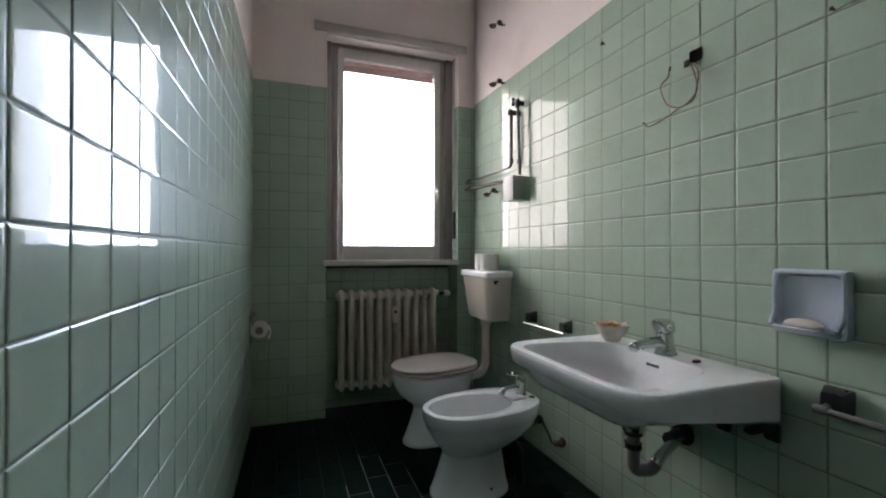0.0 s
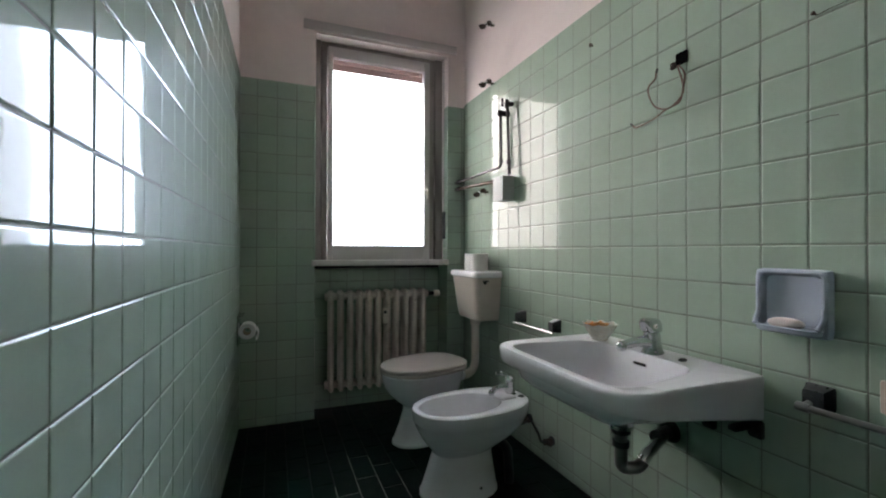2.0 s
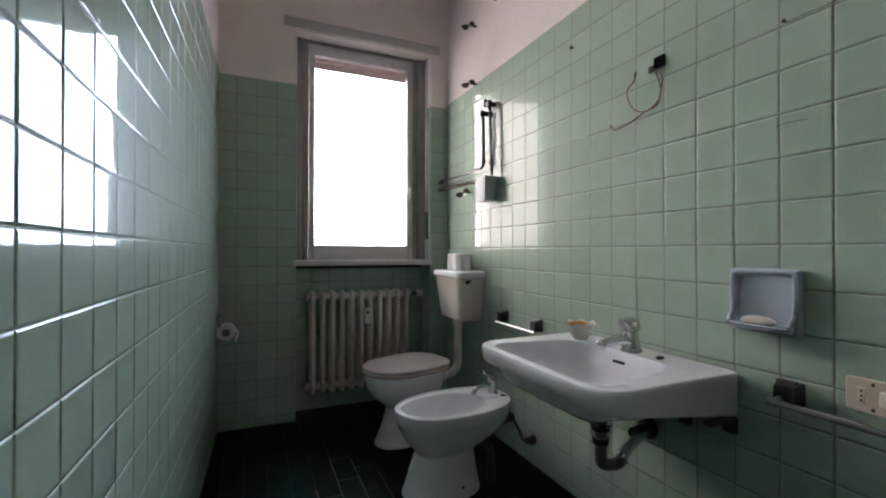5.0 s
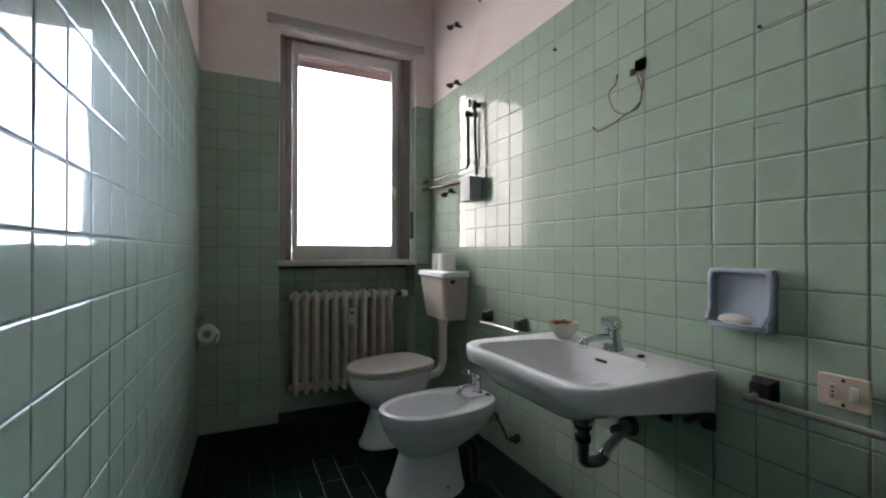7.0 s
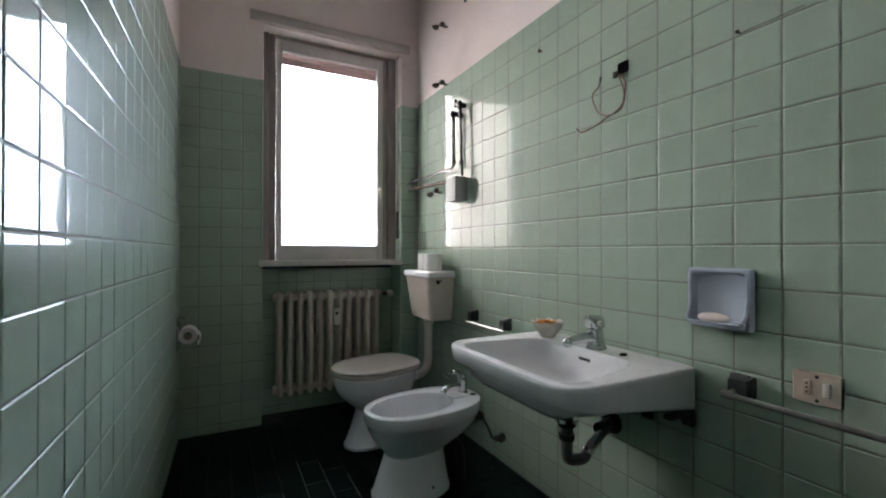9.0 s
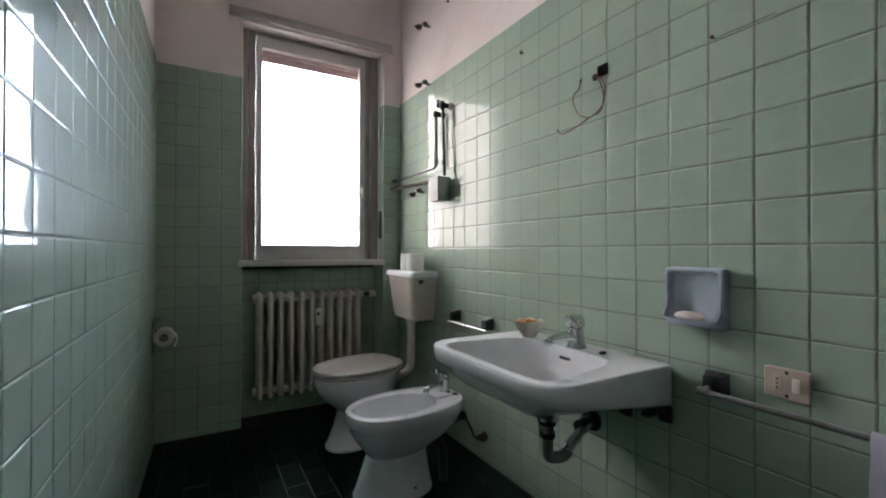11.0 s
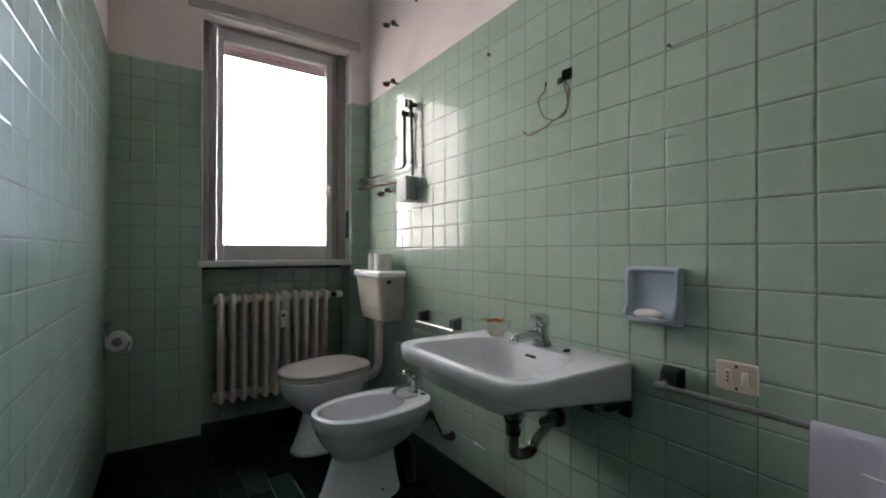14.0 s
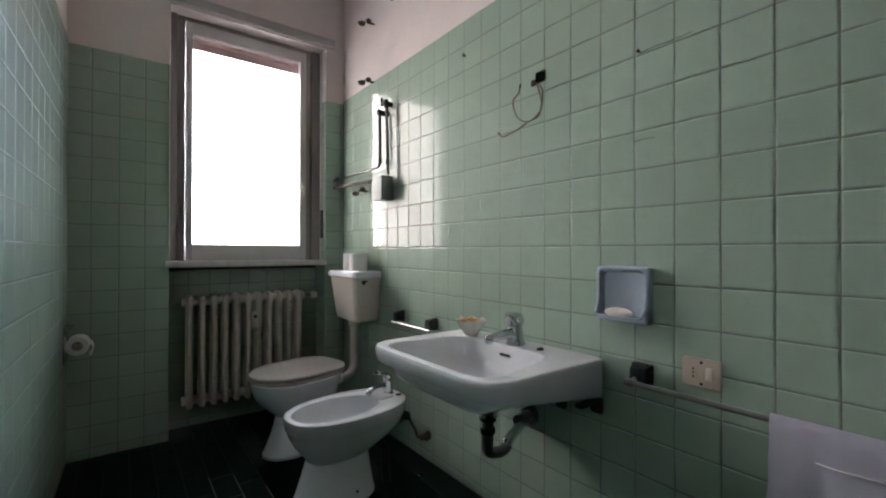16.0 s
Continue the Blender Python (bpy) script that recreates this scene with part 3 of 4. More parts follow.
def trap():
    t = thing("basin_trap", (0.935, 0.985, 0.40), "tarnished chrome waste trap under the basin", "waste trap")
    off = Matrix.Translation((-0.935, -0.985, -0.40))
    x, y = 0.935, 0.985
    b = bmesh.new()
    tube(b, [(x, y, 0.556), (x, y, 0.49)], 0.019, 18)
    part("tailpiece", b, DULL, t, m=off)
    for z, r, h in ((0.502, 0.034, 0.011), (0.488, 0.027, 0.014), (0.448, 0.024, 0.016)):
        b = bmesh.new()
        tube(b, [(x, y, z), (x, y, z + h)], r, 20)
        part("nut", b, CHROME if z > 0.5 else DARK_METAL, t, m=off)
    b = bmesh.new()
    p = bent([(x, y, 0.49), (x, y, 0.384), (x + 0.052, y - 0.020, 0.384), (x + 0.078, y - 0.018, 0.416), (XR - 0.02, 1.045, 0.427)], 0.020, 6)
    cut = 14
    tube(b, p[:cut + 1], 0.0180, 16)
    part("bend", b, DULL, t, m=off)
    b = bmesh.new()
    tube(b, p[cut:], 0.0165, 16)
    part("arm", b, CHROME, t, m=off)
    b = bmesh.new()
    tube(b, [(XR - 0.10, 1.022, 0.431), (XR - 0.001, 1.052, 0.424)], 0.0205, 16)
    part("outlet_pipe", b, DARK_METAL, t, m=off)
    b = bmesh.new()
    lathe(b, [(0.038, 0.0), (0.036, 0.010), (0.024, 0.022)], 24, Matrix.Translation((XR - 0.001, 1.052, 0.424)) @ Matrix.Rotation(radians(-90), 4, "Y"))
    part("flange", b, BLACK, t, "black wall flange", m=off)


trap()


def trinket_bowl():
    t = thing("trinket_bowl", (1.115, 1.275, 0.6865), "small fluted shell-like bowl of dried petals on the basin", "bowl")
    n = 48
    rings = []
    for r, z, f in ((0.022, 0.0, 0), (0.026, 0.002, 0), (0.030, 0.010, 0.02), (0.045, 0.03, 0.05), (0.058, 0.060, 0.07), (0.060, 0.062, 0.07), (0.057, 0.060, 0.07), (0.043, 0.033, 0.05), (0.028, 0.014, 0.0)):
        rings.append([Vector((r * (1 + f * math.cos(8 * a)) * math.cos(a), r * (1 + f * math.cos(8 * a)) * math.sin(a), z + f * 0.05 * math.cos(8 * a))) for a in [2 * math.pi * k / n for k in range(n)]])
    b = bmesh.new()
    loft(b, rings)
    part("dish", b, GLAZED_BOWL, t)
    rnd = random.Random(4)
    b = bmesh.new()
    for k in range(26):
        a, r = rnd.uniform(0, 6.28), rnd.uniform(0, 0.040)
        m = Matrix.Translation((r * math.cos(a) - 0.004, r * math.sin(a) + 0.006, 0.045 + rnd.uniform(0, 0.020))) @ Euler((rnd.uniform(-0.6, 0.6), rnd.uniform(-0.6, 0.6), rnd.uniform(0, 6))).to_matrix().to_4x4()
        ring = [m @ Vector((0.013 * math.cos(q), 0.008 * math.sin(q), 0.003 * math.cos(2 * q))) for q in [k2 * math.pi / 4 for k2 in range(8)]]
        low = [p - Vector((0, 0, 0.002)) for p in ring]
        loft(b, [low, ring])
    part("petals", b, ORANGE, t, "dried orange petals")


trinket_bowl()


# ---- fittings on the east wall ----
def wall_ring(y, z, hy, hz, w, r, n=48):
    """A rounded rectangle parallel to the east wall, w in front of it, about (y, z)."""
    p = rounded([(-hy, -hz, r), (hy, -hz, r), (hy, hz, r), (-hy, hz, r)], n)
    return [Vector((-w, y + q.x, z + q.y)) for q in p]


def soap_dish():
    y, z = 0.688, 0.889
    t = thing("soap_dish", (XR, y, z), "blue-grey ceramic wall soap dish with a raised rim", "soap dish")
    b = bmesh.new()
    loft(b, [wall_ring(0, 0, 0.083, 0.083, 0.0, 0.012), wall_ring(0, 0, 0.083, 0.083, 0.014, 0.012), wall_ring(0, 0, 0.081, 0.081, 0.021, 0.012), wall_ring(0, 0, 0.075, 0.075, 0.024, 0.014), wall_ring(0, 0.001, 0.070, 0.070, 0.022, 0.016), wall_ring(0, 0.002, 0.067, 0.066, 0.014, 0.016), wall_ring(0, 0.003, 0.063, 0.062, 0.005, 0.018), wall_ring(0, 0.003, 0.05, 0.05, 0.004, 0.02)])
    part("back_plate", b, DISH, t)
    b = bmesh.new()
    rings = []
    for zz, hw, d in ((-0.078, 0.066, 0.034), (-0.074, 0.071, 0.046), (-0.062, 0.074, 0.052), (-0.061, 0.073, 0.051), (-0.060, 0.070, 0.048), (-0.063, 0.067, 0.045), (-0.066, 0.060, 0.036)):
        p = rounded([(-d, -hw, 0.026), (-0.012, -hw, 0.004), (-0.012, hw, 0.004), (-d, hw, 0.026)], 48)
        rings.append([Vector((q.x, q.y, zz)) for q in p])
    loft(b, rings)
    part("tray", b, DISH, t)
    for s in (-1, 1):
        b = bmesh.new()
        path = smooth_path([(-0.019, s * 0.073, -0.010), (-0.022, s * 0.0735, -0.030), (-0.032, s * 0.073, -0.046), (-0.042, s * 0.070, -0.060)])
        tube(b, path, 0.006, 10)
        part("side_lip", b, DISH, t)
    s = tagged(part("soap_bar", blob(bmesh.new(), (0, 0, 0), (0.019, 0.042, 0.0145), 3), SOAP), "worn cream bar of soap in the dish", "soap")
    s.matrix_basis = pose(XR - 0.029, y + 0.004, z - 0.0525, 0, 0, 2)


soap_dish()


def rail_block(parent, y, z, mat, off, hy=0.03, hz=0.026, d=0.05, label=""):
    b = bmesh.new()
    rings = [wall_ring(y, z, hy, hz, 0.0, 0.006, 32), wall_ring(y, z, hy, hz, 0.008, 0.006, 32), wall_ring(y, z - 0.002, hy * 0.82, hz * 0.82, d * 0.7, 0.006, 32), wall_ring(y, z - 0.003, hy * 0.74, hz * 0.74, d, 0.006, 32)]
    loft(b, rings)
    return part("bracket", b, mat, parent, label, m=Matrix.Translation((XR, 0, 0)) if off is None else off @ Matrix.Translation((XR, 0, 0)))


def towel_rail():
    t = thing("towel_rail", (XR, 0.3, 0.655), "long chrome towel rail on dark wall brackets", "towel rail")
    off = Matrix.Translation((-XR, -0.3, -0.655))
    for y in (0.632, -0.20):
        rail_block(t, y, 0.668, DARK_METAL, off, 0.030, 0.029, 0.034, "dark tarnished bracket")
    b = bmesh.new()
    tube(b, [(1.156, 0.652, 0.648), (1.156, -0.23, 0.648)], 0.0075, 14)
    part("rail", b, DULL, t, m=off)
    for y in (0.640, -0.218):
        b = bmesh.new()
        tube(b, [(1.156, y + 0.014, 0.648), (1.156, y - 0.014, 0.648)], 0.0105, 14)
        tube(b, [(1.156, y, 0.648), (1.19, y, 0.655)], 0.009, 12)
        part("end_cap", b, DULL, t, m=off)


towel_rail()


def small_rail():
    t = thing("hand_towel_holder", (XR, 1.8, 0.66), "short chrome towel holder between cistern and basin", "towel holder")
    off = Matrix.Translation((-XR, -1.8, -0.66))
    rail_block(t, 1.945, 0.676, DARK_METAL, off, 0.022, 0.030, 0.045, "dark tarnished bracket")
    rail_block(t, 1.655, 0.672, DARK_METAL, off, 0.022, 0.030, 0.044)
    b = bmesh.new()
    tube(b, [(1.160, 1.965, 0.645), (1.160, 1.625, 0.645)], 0.0062, 12)
    part("rail", b, CHROME, t, m=off)


small_rail()


def towel():
    n, mrows = 60, 46
    y0, y1 = 0.318, -0.12
    front, back, top = 0.40, 0.30, 0.660
    length = front + back + math.pi * 0.014

    def at(u, s, gap):
        y = y0 + (y1 - y0) * u
        fold = 0.0082 * math.sin(u * 21 + 0.6 + 1.5 * s) + 0.0046 * math.sin(u * 43 + 1.0 + 5 * s) + 0.002 * math.sin(u * 9)
        r = 0.011 + gap
        if s < front:
            k = 1 - s / front
            x, z = 1.156 - r - (0.004 + fold) * (0.12 + 0.88 * k) - 0.002, 0.648 - front + s
        elif s < length - back:
            a = (s - front) / (length - back - front) * math.pi
            x, z = 1.156 - r * math.cos(a), 0.648 + r * math.sin(a)
        else:
            k = (s - (length - back)) / back
            x, z = 1.156 + r + fold * 0.3 * k, 0.648 - back * k
        return Vector((x, y + 0.006 * math.sin(s * 14) * (1 - 2 * u), z))

    b = bmesh.new()
    grids = []
    for gap in (0.0, 0.004):
        grids.append([[b.verts.new(at(i / n, length * j / mrows, gap)) for i in range(n + 1)] for j in range(mrows + 1)])
    for g in grids:
        for j in range(mrows):
            for i in range(n):
                b.faces.new((g[j][i], g[j][i + 1], g[j + 1][i + 1], g[j + 1][i]))
    g, h = grids
    edge = [(0, i) for i in range(n)] + [(j, n) for j in range(mrows)] + [(mrows, i) for i in range(n, 0, -1)] + [(j, 0) for j in range(mrows, 0, -1)]
    for (a, c), (d, e) in zip(edge, edge[1:] + edge[:1]):
        b.faces.new((g[a][c], g[d][e], h[d][e], h[a][c]))
    t = thing("towel", (1.156, 0.1, 0.648), "pale lilac cotton towel hung over the long rail", "towel")
    off = Matrix.Translation((-1.156, -0.1, -0.648))
    part("cloth", b, TOWEL, t, m=off)
    b = bmesh.new()
    tube(b, smooth_path([(1.1345, 0.235, 0.590), (1.134, 0.20, 0.588), (1.134, 0.16, 0.590), (1.1345, 0.13, 0.589)]), 0.0016, 6)
    part("hanging_loop", b, PAPER, t, "thin white stitched loop", m=off)


towel()


def switch_plate():
    y, z = 0.476, 0.704
    t = thing("switch_plate", (XR, y, z), "beige wall plate with a socket and a rocker switch", "switch")
    b = bmesh.new()
    loft(b, [wall_ring(0, 0, 0.046, 0.0365, 0.0, 0.005), wall_ring(0, 0, 0.046, 0.0365, 0.006, 0.005), wall_ring(0, 0, 0.044, 0.0345, 0.009, 0.005), wall_ring(0, 0, 0.02, 0.015, 0.0092, 0.004)])
    part("plate", b, PLATE, t)
    b = bmesh.new()
    box(b, (-0.0125, 0.009, -0.018), (-0.0085, 0.025, 0.018), 0.002)
    sock = part("socket", b, PLATE, t)
    for dz in (-0.010, 0, 0.010):
        b = bmesh.new()
        tube(b, [(-0.0130, 0.017, dz), (-0.0120, 0.017, dz)], 0.0026, 10)
        part("socket_hole", b, BLACK, sock)
    b = bmesh.new()
    box(b, (-0.0165, -0.0275, -0.016), (-0.0085, -0.0125, 0.016), 0.003, 2, Matrix.Rotation(radians(4), 4, "Y"))
    part("rocker", b, BUTTON, t)
    for dz in (0.027, -0.027):
        b = bmesh.new()
        blob(b, (-0.0095, -0.001, dz), (0.002, 0.0042, 0.0042), 2)
        part("screw", b, DARK_METAL, t)


switch_plate()


def wire_outlet():
    t = thing("wire_outlet", (XR, 1.02, 1.632), "open wall outlet with loose brown wires hanging out", "wire outlet")
    off = Matrix.Translation((-XR, -1.02, -1.632))
    # Shallow ring; its near-black colour stands for the shade inside the hole.
    b = bmesh.new()
    loft(b, [wall_ring(1.008, 1.638, 0.022, 0.020, 0.0, 0.004, 32), wall_ring(1.008, 1.638, 0.022, 0.020, 0.003, 0.004, 32), wall_ring(1.008, 1.638, 0.019, 0.017, 0.0035, 0.004, 32), wall_ring(1.008, 1.638, 0.017, 0.015, 0.001, 0.004, 32)])
    part("hole", b, HOLE_BLACK, t, "open box with its inner shade painted black", m=off @ Matrix.Translation((XR, 0, 0)))
    b = bmesh.new()
    box(b, (-0.010, 1.028, 1.612), (0.0, 1.046, 1.634), 0.003)
    part("terminal", b, RUST, t, m=off @ Matrix.Translation((XR, 0, 0)))
    x = XR - 0.012
    a = [(XR - 0.004, 1.023, 1.619), (x, 0.998, 1.559), (x - 0.01, 0.990, 1.511), (x - 0.012, 1.037, 1.483), (x - 0.01, 1.091, 1.503), (x - 0.006, 1.121, 1.548), (x, 1.131, 1.585), (x, 1.104, 1.603), (x, 1.098, 1.622)]
    c = [(XR - 0.004, 1.016, 1.617), (x - 0.008, 0.983, 1.575), (x - 0.010, 0.987, 1.529), (x - 0.008, 1.002, 1.492), (x - 0.004, 1.058, 1.484), (x, 1.114, 1.468), (x + 0.004, 1.187, 1.461), (x + 0.006, 1.206, 1.474)]
    for pts in (a, c):
        b = bmesh.new()
        tube(b, smooth_path(pts, 8), 0.0028, 8)
        w = part("wire", b, WIRE, t, m=off)
        b = bmesh.new()
        tube(b, [Vector(pts[-1]), Vector(pts[-1]) + (Vector(pts[-1]) - Vector(pts[-2])).normalized() * 0.014], 0.0038, 8)
        part("wire_cap", b, BLACK, w)


wire_outlet()


# ---- old water pipes and junction box ----
def old_pipes():
    t = thing("water_pipes", (XR, 2.2, 1.45), "old dark surface pipes with a valve on the tiled wall", "pipes")
    off = Matrix.Translation((-XR, -2.2, -1.45))
    x = XR - 0.035
    b = bmesh.new()
    tube(b, bent([(x, 2.135, 1.80), (x, 2.130, 1.49), (x - 0.024, 2.62, 1.482), (x - 0.028, YB, 1.482)], 0.035), 0.0085, 12)
    part("pipe", b, DARK_METAL, t, m=off)
    b = bmesh.new()
    tube(b, bent([(x, 2.062, 1.82), (x, 2.040, 1.43)], 0.01), 0.0085, 12)
    part("pipe", b, DARK_METAL, t, m=off)
    b = bmesh.new()
    tube(b, [(x - 0.028, YB, 1.435), (x, 2.20, 1.418)], 0.011, 12)
    part("pipe", b, RUST, t, "rusty brown pipe", m=off)
    b = bmesh.new()
    tube(b, [(XR, 2.065, 1.825), (x - 0.014, 2.065, 1.825)], 0.014, 12)
    tube(b, [(x, 2.065, 1.80), (x, 2.065, 1.845)], 0.013, 12)
    tube(b, [(x, 2.10, 1.84), (x, 2.065, 1.836)], 0.010, 10)
    box(b, (x - 0.010, 2.105, 1.822), (x + 0.006, 2.115, 1.868), 0.003)
    part("valve", b, BLACK, t, "black valve", m=off)
    b = bmesh.new()
    tube(b, [(XR, 2.135, 1.793), (x - 0.012, 2.135, 1.793)], 0.015, 12)
    blob(b, (x - 0.004, 2.137, 1.793), (0.017, 0.017, 0.020), 2)
    part("elbow", b, BLACK, t, m=off)
    for y, z in ((2.131, 1.52), (2.046, 1.50), (2.052, 1.76)):
        b = bmesh.new()
        tube(b, [(x, y, z - 0.012), (x, y, z + 0.012)], 0.0125, 12)
        part("sleeve", b, DARK_METAL, t, m=off)
    for y, z in ((2.66, 1.482), (2.66, 1.434)):
        b = bmesh.new()
        tube(b, [(x - 0.027, y - 0.012, z), (x - 0.027, y + 0.012, z)], 0.015, 12)
        part("sleeve", b, DARK_METAL, t, m=off)


old_pipes()


def junction_box():
    t = thing("junction_box", (XR, 2.10, 1.36), "grey plastic junction box on the wall", "junction box")
    b = bmesh.new()
    box(b, (-0.060, -0.055, -0.066), (0, 0.055, 0.066), 0.004)
    part("body", b, GREY_BOX, t)
    b = bmesh.new()
    box(b, (-0.074, -0.057, -0.068), (-0.0605, 0.057, 0.068), 0.004)
    lid = part("cover", b, GREY_BOX, t)
    for sy in (-0.044, 0.044):
        b = bmesh.new()
        blob(b, (-0.0745, sy, 0.054), (0.002, 0.005, 0.005), 2)
        part("screw", b, DARK_METAL, lid)


junction_box()


def pipe_clamp(y, z):
    t = thing("pipe_clamp", pose(XR, y, z, 0, -10, 0), "rusty empty pipe clamp screwed to the wall", "pipe clamp", "old pipe clamps")
    b = bmesh.new()
    tube(b, [(0.002, 0, 0), (-0.012, 0, 0), (-0.020, 0, 0)], [0.006, 0.006, 0.009], 10)
    part("stud", b, RUST, t)
    for x0, x1, up in ((-0.016, -0.050, 0.012), (-0.058, -0.104, -0.006)):
        b = bmesh.new()
        path = smooth_path([(x0, 0, up * 0.4), (x0 * 0.7 + x1 * 0.3, 0.002, up), (x0 * 0.35 + x1 * 0.65, 0.0, up), (x1, -0.003, up * 0.3)])
        k = len(path) - 1
        tube(b, path, [0.003 + 0.013 * math.sin(math.pi * min(1, 0.12 + 0.88 * i / k)) for i in range(k + 1)], 8)
        part("jaw", b, RUST, t)
    b = bmesh.new()
    blob(b, (-0.056, -0.004, 0.006), (0.009, 0.009, 0.010), 2)
    part("screw_head", b, CHROME, t, "shiny screw head")


for y, z in ((2.28, 2.365), (2.28, 2.018), (2.355, 1.378)):
    pipe_clamp(y, z)


def nail(y, z, s, label):
    b = bmesh.new()
    tube(b, [(0, 0, 0), (-0.012, 0, 0.001)], 0.0045 * s, 10)
    blob(b, (-0.012, 0, 0.001), (0.003 * s, 0.009 * s, 0.009 * s), 2)
    o = tagged(part("wall_plug", b, RUST), label, "wall plug")
    o.location = (XR - 0.0005, y, z)


nail(1.426, 1.864, 1.0, "dark old wall plug stuck in a tile")
nail(2.05, 2.40, 1.0, "dark old nail in the plaster")
nail(0.641, 1.590, 0.6, "small rusty plug in a tile joint")


def crack(points, r):
    b = bmesh.new()
    tube(b, smooth_path([(XR - 0.0006, y, z) for y, z in points], 4), r, 5)
    part("crack", b, RUST, wall_east, "fine dark crack in the glaze")


crack([(0.662, 1.3345), (0.640, 1.337), (0.615, 1.3365), (0.596, 1.334)], 0.0010)
crack([(0.641, 1.588), (0.60, 1.5905), (0.56, 1.590), (0.50, 1.592)], 0.0008)


# ---- paper holder on the west wall ----
def paper_holder():
    m = LEFT @ Matrix.Translation((0, 2.60, 0.57))
    t = thing("paper_holder", m, "metal toilet paper holder on the tiled wall", "paper holder")
    b = bmesh.new()
    box(b, (0.0, -0.065, -0.068), (0.008, 0.065, 0.100), 0.003)
    box(b, (0.006, -0.060, 0.088), (0.030, 0.060, 0.096), 0.003)
    part("back_plate", b, CHROME, t)
    b = bmesh.new()
    tube(b, bent([(0.006, 0.055, 0.03), (0.055, 0.055, 0.02), (0.055, -0.058, 0.02)], 0.012), 0.005, 10)
    part("arm", b, CHROME, t)
    roll = paper_roll(0, 0, 0, 0.043, 0.095, m @ Matrix.Translation((0.050, -0.045, 0.008)) @ Matrix.Rotation(radians(-90), 4, "X"), "started toilet paper roll with a torn hanging end")
    b = bmesh.new()
    rnd = random.Random(9)
    rows = []
    for j in range(15):
        g = j / 14
        edge = 0.062 + rnd.uniform(-0.012, 0.008)
        rows.append([(0.0436 + 0.010 * math.sin(3.2 * q) + 0.003 * math.sin(9 * g + 5 * q), -0.012 + edge * q, 0.001 + 0.093 * g) for q in [k / 8 for k in range(9)]])
    for gap in (0.0, 0.0012):
        vs = [[b.verts.new((x + gap, y, z)) for x, y, z in row] for row in rows]
        for p, q in zip(vs, vs[1:]):
            for k in range(8):
                b.faces.new((p[k], p[k + 1], q[k + 1], q[k]))
    part("loose_end", b, PAPER, roll, "torn end of paper hanging down")


paper_holder()


# ---- tiles ----
TILE_MESHES = {}


def tile_rings(w, h, d, edge=0.0016):
    """Outlines of a tile from its foot to its flat face: the glaze rolls off softly towards the joint."""
    out = []
    for inset, drop in ((0, d), (0, edge * 0.55), (edge * 0.16, edge * 0.26), (edge * 0.40, edge * 0.155), (edge * 0.80, edge * 0.03), (edge * 1.1, 0), (edge * 1.1 + 0.0007, 0)):
        a, c, z = w / 2 - inset, h / 2 - inset, d - drop
        out.append([Vector((x, y, z)) for x, y in ((-a, -c), (a, -c), (a, c), (-a, c))])
    return out


def crease_corners(me):
    """Keep the four ridges at a tile's corners sharp, so that each side of its rim shades evenly along its length."""
    ends = np.zeros(len(me.edges) * 2, dtype=np.int32)
    me.edges.foreach_get("vertices", ends)
    me.edges.foreach_set("use_edge_sharp", np.abs(ends[::2] - ends[1::2]) == 4)


def tile_mesh(w, h, d, mat, edge=0.0016):
    key = (round(w, 4), round(h, 4), d, mat.name)
    if key not in TILE_MESHES:
        b = bmesh.new()
        loft(b, tile_rings(w, h, d, edge), cap0=False)
        bmesh.ops.recalc_face_normals(b, faces=b.faces[:])
        me = bpy.data.meshes.new("tile")
        b.to_mesh(me)
        b.free()
        me.materials.append(mat)
        me.polygons.foreach_set("use_smooth", [True] * len(me.polygons))
        crease_corners(me)
        TILE_MESHES[key] = me
    return TILE_MESHES[key]


def cells(lines, lo, hi):
    ls = [lo] + [v for v in sorted(lines) if lo + 0.006 < v < hi - 0.006] + [hi]
    return list(zip(ls, ls[1:]))


def tile_face(parent, m, us, vs, near, mat=TILE, joint=0.0018, depth=TT - 0.0005, tilt=0.05, edge=0.0040, seed=1):
    """Tiles on the plane of m (local x along, y up, z out of the wall). near(u): a tile of its own; the others are joined."""
    rnd = random.Random(seed)
    verts, faces = [], []
    for u0, u1 in us:
        for v0, v1 in vs:
            w, h = u1 - u0 - joint, v1 - v0 - joint
            q = m @ Matrix.Translation(((u0 + u1) / 2 + rnd.uniform(-0.0003, 0.0003), (v0 + v1) / 2 + rnd.uniform(-0.0003, 0.0003), rnd.uniform(-0.0002, 0.0002))) @ pose(0, 0, 0, rnd.gauss(0, tilt), rnd.gauss(0, tilt), rnd.gauss(0, tilt))
            if near((u0 + u1) / 2):
                o = new("tile", tile_mesh(w, h, depth, mat, edge))
                o.parent = parent
                o.matrix_basis = q
            else:
                base = len(verts)
                rings = tile_rings(w, h, depth, edge)
                verts += [q @ p for r in rings for p in r]
                n = len(rings[0])
                for k in range(len(rings) - 1):
                    for i in range(n):
                        j = (i + 1) % n
                        faces.append((base + n * k + i, base + n * k + j, base + n * k + n + j, base + n * k + n + i))
                e = base + n * (len(rings) - 1)
                faces.append(tuple(range(e, e + n)))
    if verts:
        me = bpy.data.meshes.new("tile_field")
        me.from_pydata(verts, [], faces)
        crease_corners(me)
        me.materials.append(mat)
        me.polygons.foreach_set("use_smooth", [True] * len(me.polygons))
        o = new("tile_field", me)
        o.parent = parent
        tagged(o, kind="stuff")


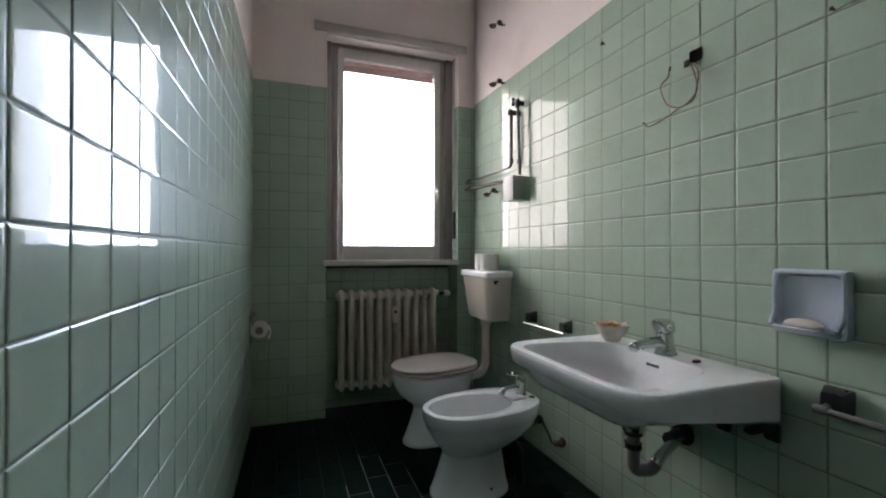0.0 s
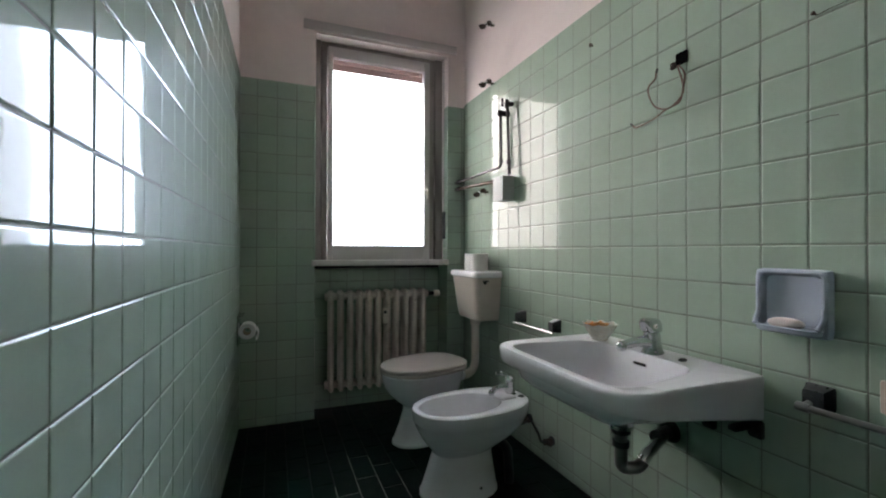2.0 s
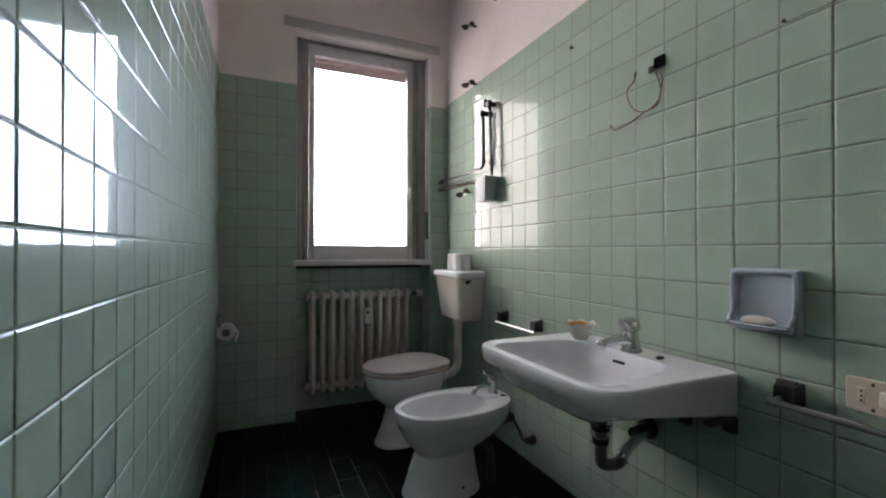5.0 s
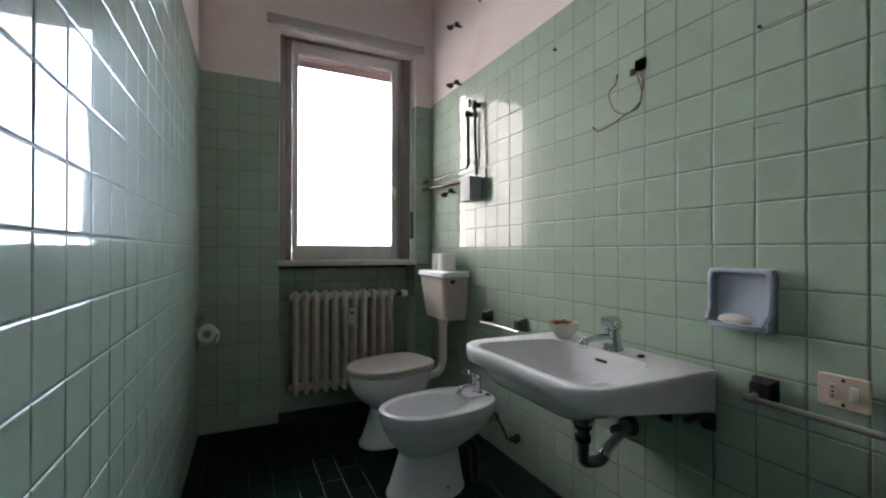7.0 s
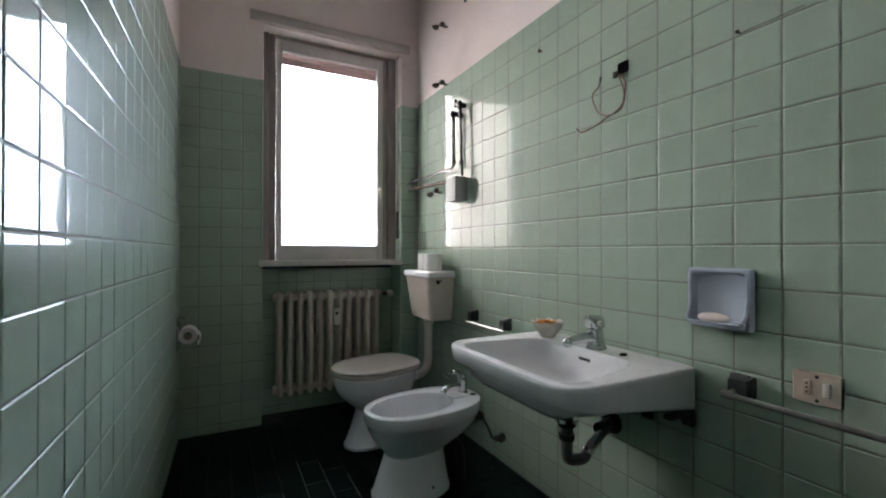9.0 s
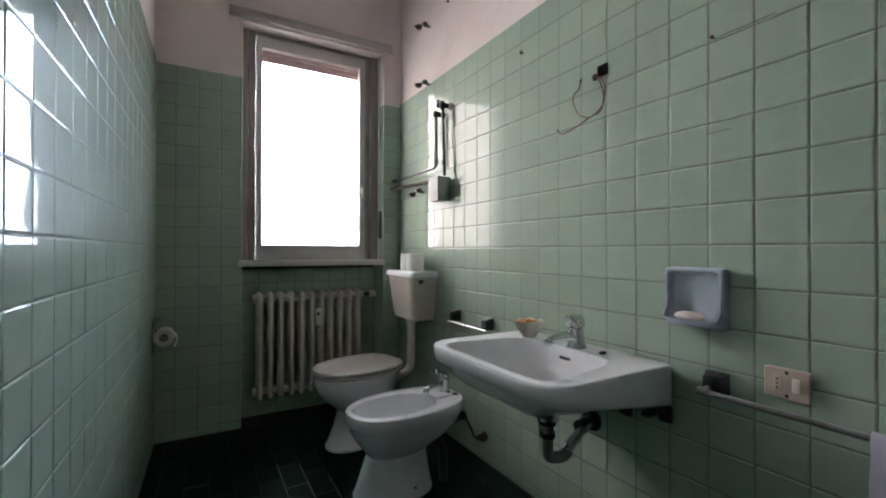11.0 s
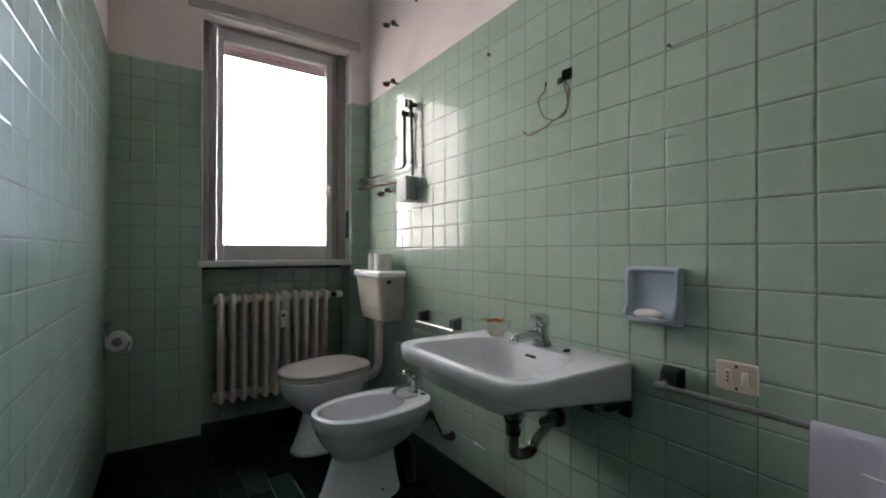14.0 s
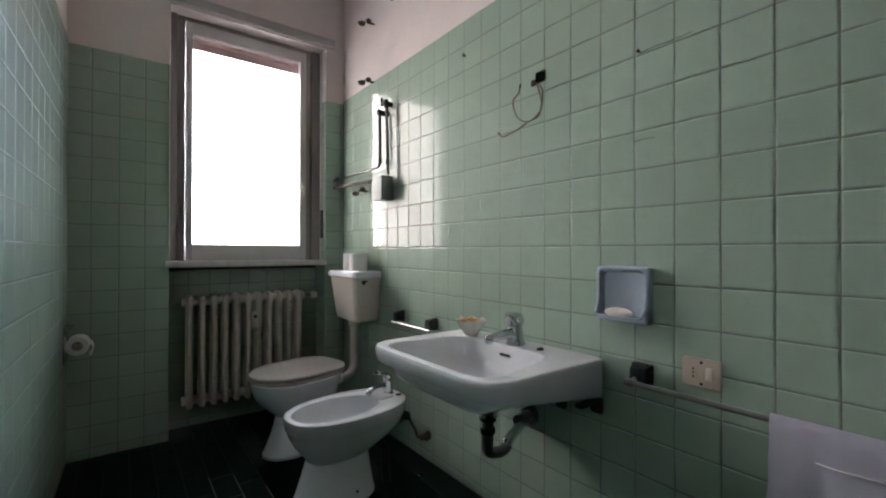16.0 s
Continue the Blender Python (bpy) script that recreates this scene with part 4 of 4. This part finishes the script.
def grout(parent, name, lo, hi, m=None):
    b = bmesh.new()
    box(b, lo, hi)
    o = part(name, b, GROUT, parent, smooth=False, m=m)
    return o


def frame_of(origin, along, out):
    a, o = Vector(along), Vector(out)
    u = o.cross(a)
    return Matrix(((a.x, u.x, o.x, origin[0]), (a.y, u.y, o.y, origin[1]), (a.z, u.z, o.z, origin[2]), (0, 0, 0, 1)))


GT = 0.0052   # grout stands this far out of the bare wall
ROWS_E = [1.0327 + 0.11 * j for j in range(-12, 12)]
ROWS_N = [1.0345 + 0.1095 * j for j in range(-12, 12)]
ROWS_W = [0.930 + 0.11 * j for j in range(-12, 12)]
COLS_E = [1.9983 - 0.11176 * i for i in range(-8, 30)]
COLS_N = [-0.1025 + 0.1081 * i for i in range(-2, 14)]
COLS_W = [0.6038 + 0.1129 * i for i in range(-14, 22)]

grout(wall_east, "grout", (XR + TT - GT, YS, 0), (XR + TT + 0.001, WYB, TOP - 0.001))
# local x runs towards -y on the east wall, so that z points into the room
EAST = frame_of((XR + TT, 0, 0), (0, -1, 0), (-1, 0, 0))
tile_face(wall_east, EAST, cells([-c for c in COLS_E], -YB, -YS), cells(ROWS_E, 0.0, 2.0227), lambda u: 0.36 < -u < 2.0, seed=3)

grout(wall_south, "grout", (-0.35, YS - 0.001, 0), (XR + TT, YS + GT, TOP - 0.001))
SOUTH = frame_of((0, YS, 0), (-1, 0, 0), (0, 1, 0))
tile_face(wall_south, SOUTH, cells([0.11 * i for i in range(-12, 5)], -XR, 0.3), cells(ROWS_E, 0.0, 2.0227), lambda u: False, seed=13)

grout(wall_west, "grout", (-TT - 0.001, YS, 0), (-TT + GT, WYB, TOP + 0.008))
WEST = frame_of((-TT, 0, 0), (0, 1, 0), (1, 0, 0))
tile_face(wall_west, WEST, cells(COLS_W, YS, YB), cells(ROWS_W, 0.0, 2.03), lambda u: 0.5 < u < 2.15, tilt=0.20, seed=5)

grout(wall_north, "grout", (-0.25, WYB - GT, 0), (WX0 - 0.001, WYB + 0.001, 2.012))
grout(wall_north, "grout", (WX1 + 0.004, WYB - GT, 0), (XR + 0.01, WYB + 0.001, 2.0))
NORTH = frame_of((0, WYB, 0), (1, 0, 0), (0, -1, 0))
tile_face(wall_north, NORTH, cells(COLS_N, -0.195, WX0), cells(ROWS_N, 0.0, 2.0125), lambda u: True, seed=7)
tile_face(wall_north, NORTH, cells([1.19], WX1, XR), cells(ROWS_N, 0.0, 2.0), lambda u: True, seed=8)
# reveal beside the window and the radiator niche
REVEAL = frame_of((WX1 + TT, 0, 0), (0, -1, 0), (-1, 0, 0))
tile_face(wall_north, REVEAL, [(-FY, -YB)], cells(ROWS_N, SILL, 2.0), lambda u: True, seed=9)
tile_face(wall_north, REVEAL, [(-NICHE, -YB)], cells(ROWS_N, 0.0, SILL - 0.036), lambda u: True, seed=10)
grout(wall_north, "grout", (WX0, NICHE + TT - GT, 0), (WX1 + TT, NICHE + TT + 0.001, SILL - 0.059))
BACK = frame_of((0, NICHE + TT, 0), (1, 0, 0), (0, -1, 0))
tile_face(wall_north, BACK, cells([WX0 + 0.1081 * k for k in range(1, 8)], WX0, WX1), cells(ROWS_N, 0.0, SILL - 0.058), lambda u: True, seed=11)

# floor: long tiles in half bond, running towards the window
FLAT = frame_of((0, 0, -0.004), (1, 0, 0), (0, 0, 1))
for k in range(-7, 10):
    x0 = 0.3335 + 0.0945 * k
    x1 = x0 + 0.0945
    if x1 < -0.29 or x0 > XR:
        continue
    shift = 1.931 if k % 2 == 0 else 1.818
    tile_face(floor, FLAT, [(max(x0, -0.29), min(x1, XR - 0.001))], cells([shift + 0.205 * j for j in range(-14, 7)], YS, NICHE if 0.25 < x0 < 1.0 else YB - 0.001), lambda u: True, FLOOR, 0.0045, 0.004, 0.25, 0.0012, 20 + k)

# joints painted pale where the window's glare falls between the fixtures
for k, y0, y1 in ((0, 1.66, 2.17), (1, 1.66, 2.12), (2, 1.70, 1.95), (-1, 1.78, 1.90)):
    x = 0.3335 + 0.0945 * k
    grout_line = box(bmesh.new(), (x - 0.0020, y0, -0.0039), (x + 0.0020, y1, -0.0012))
    part("worn_joint", grout_line, GLARE_JOINT, floor, smooth=False)
    for j in range(-1, 2):
        y = (1.931 if k % 2 == 0 else 1.818) + 0.205 * j
        if y0 - 0.02 < y < y1 + 0.02 and k < 2:
            grout_line = box(bmesh.new(), (x + 0.0022, y - 0.0020, -0.0039), (x + 0.0923, y + 0.0020, -0.0012))
            part("worn_joint", grout_line, GLARE_JOINT, floor, smooth=False)
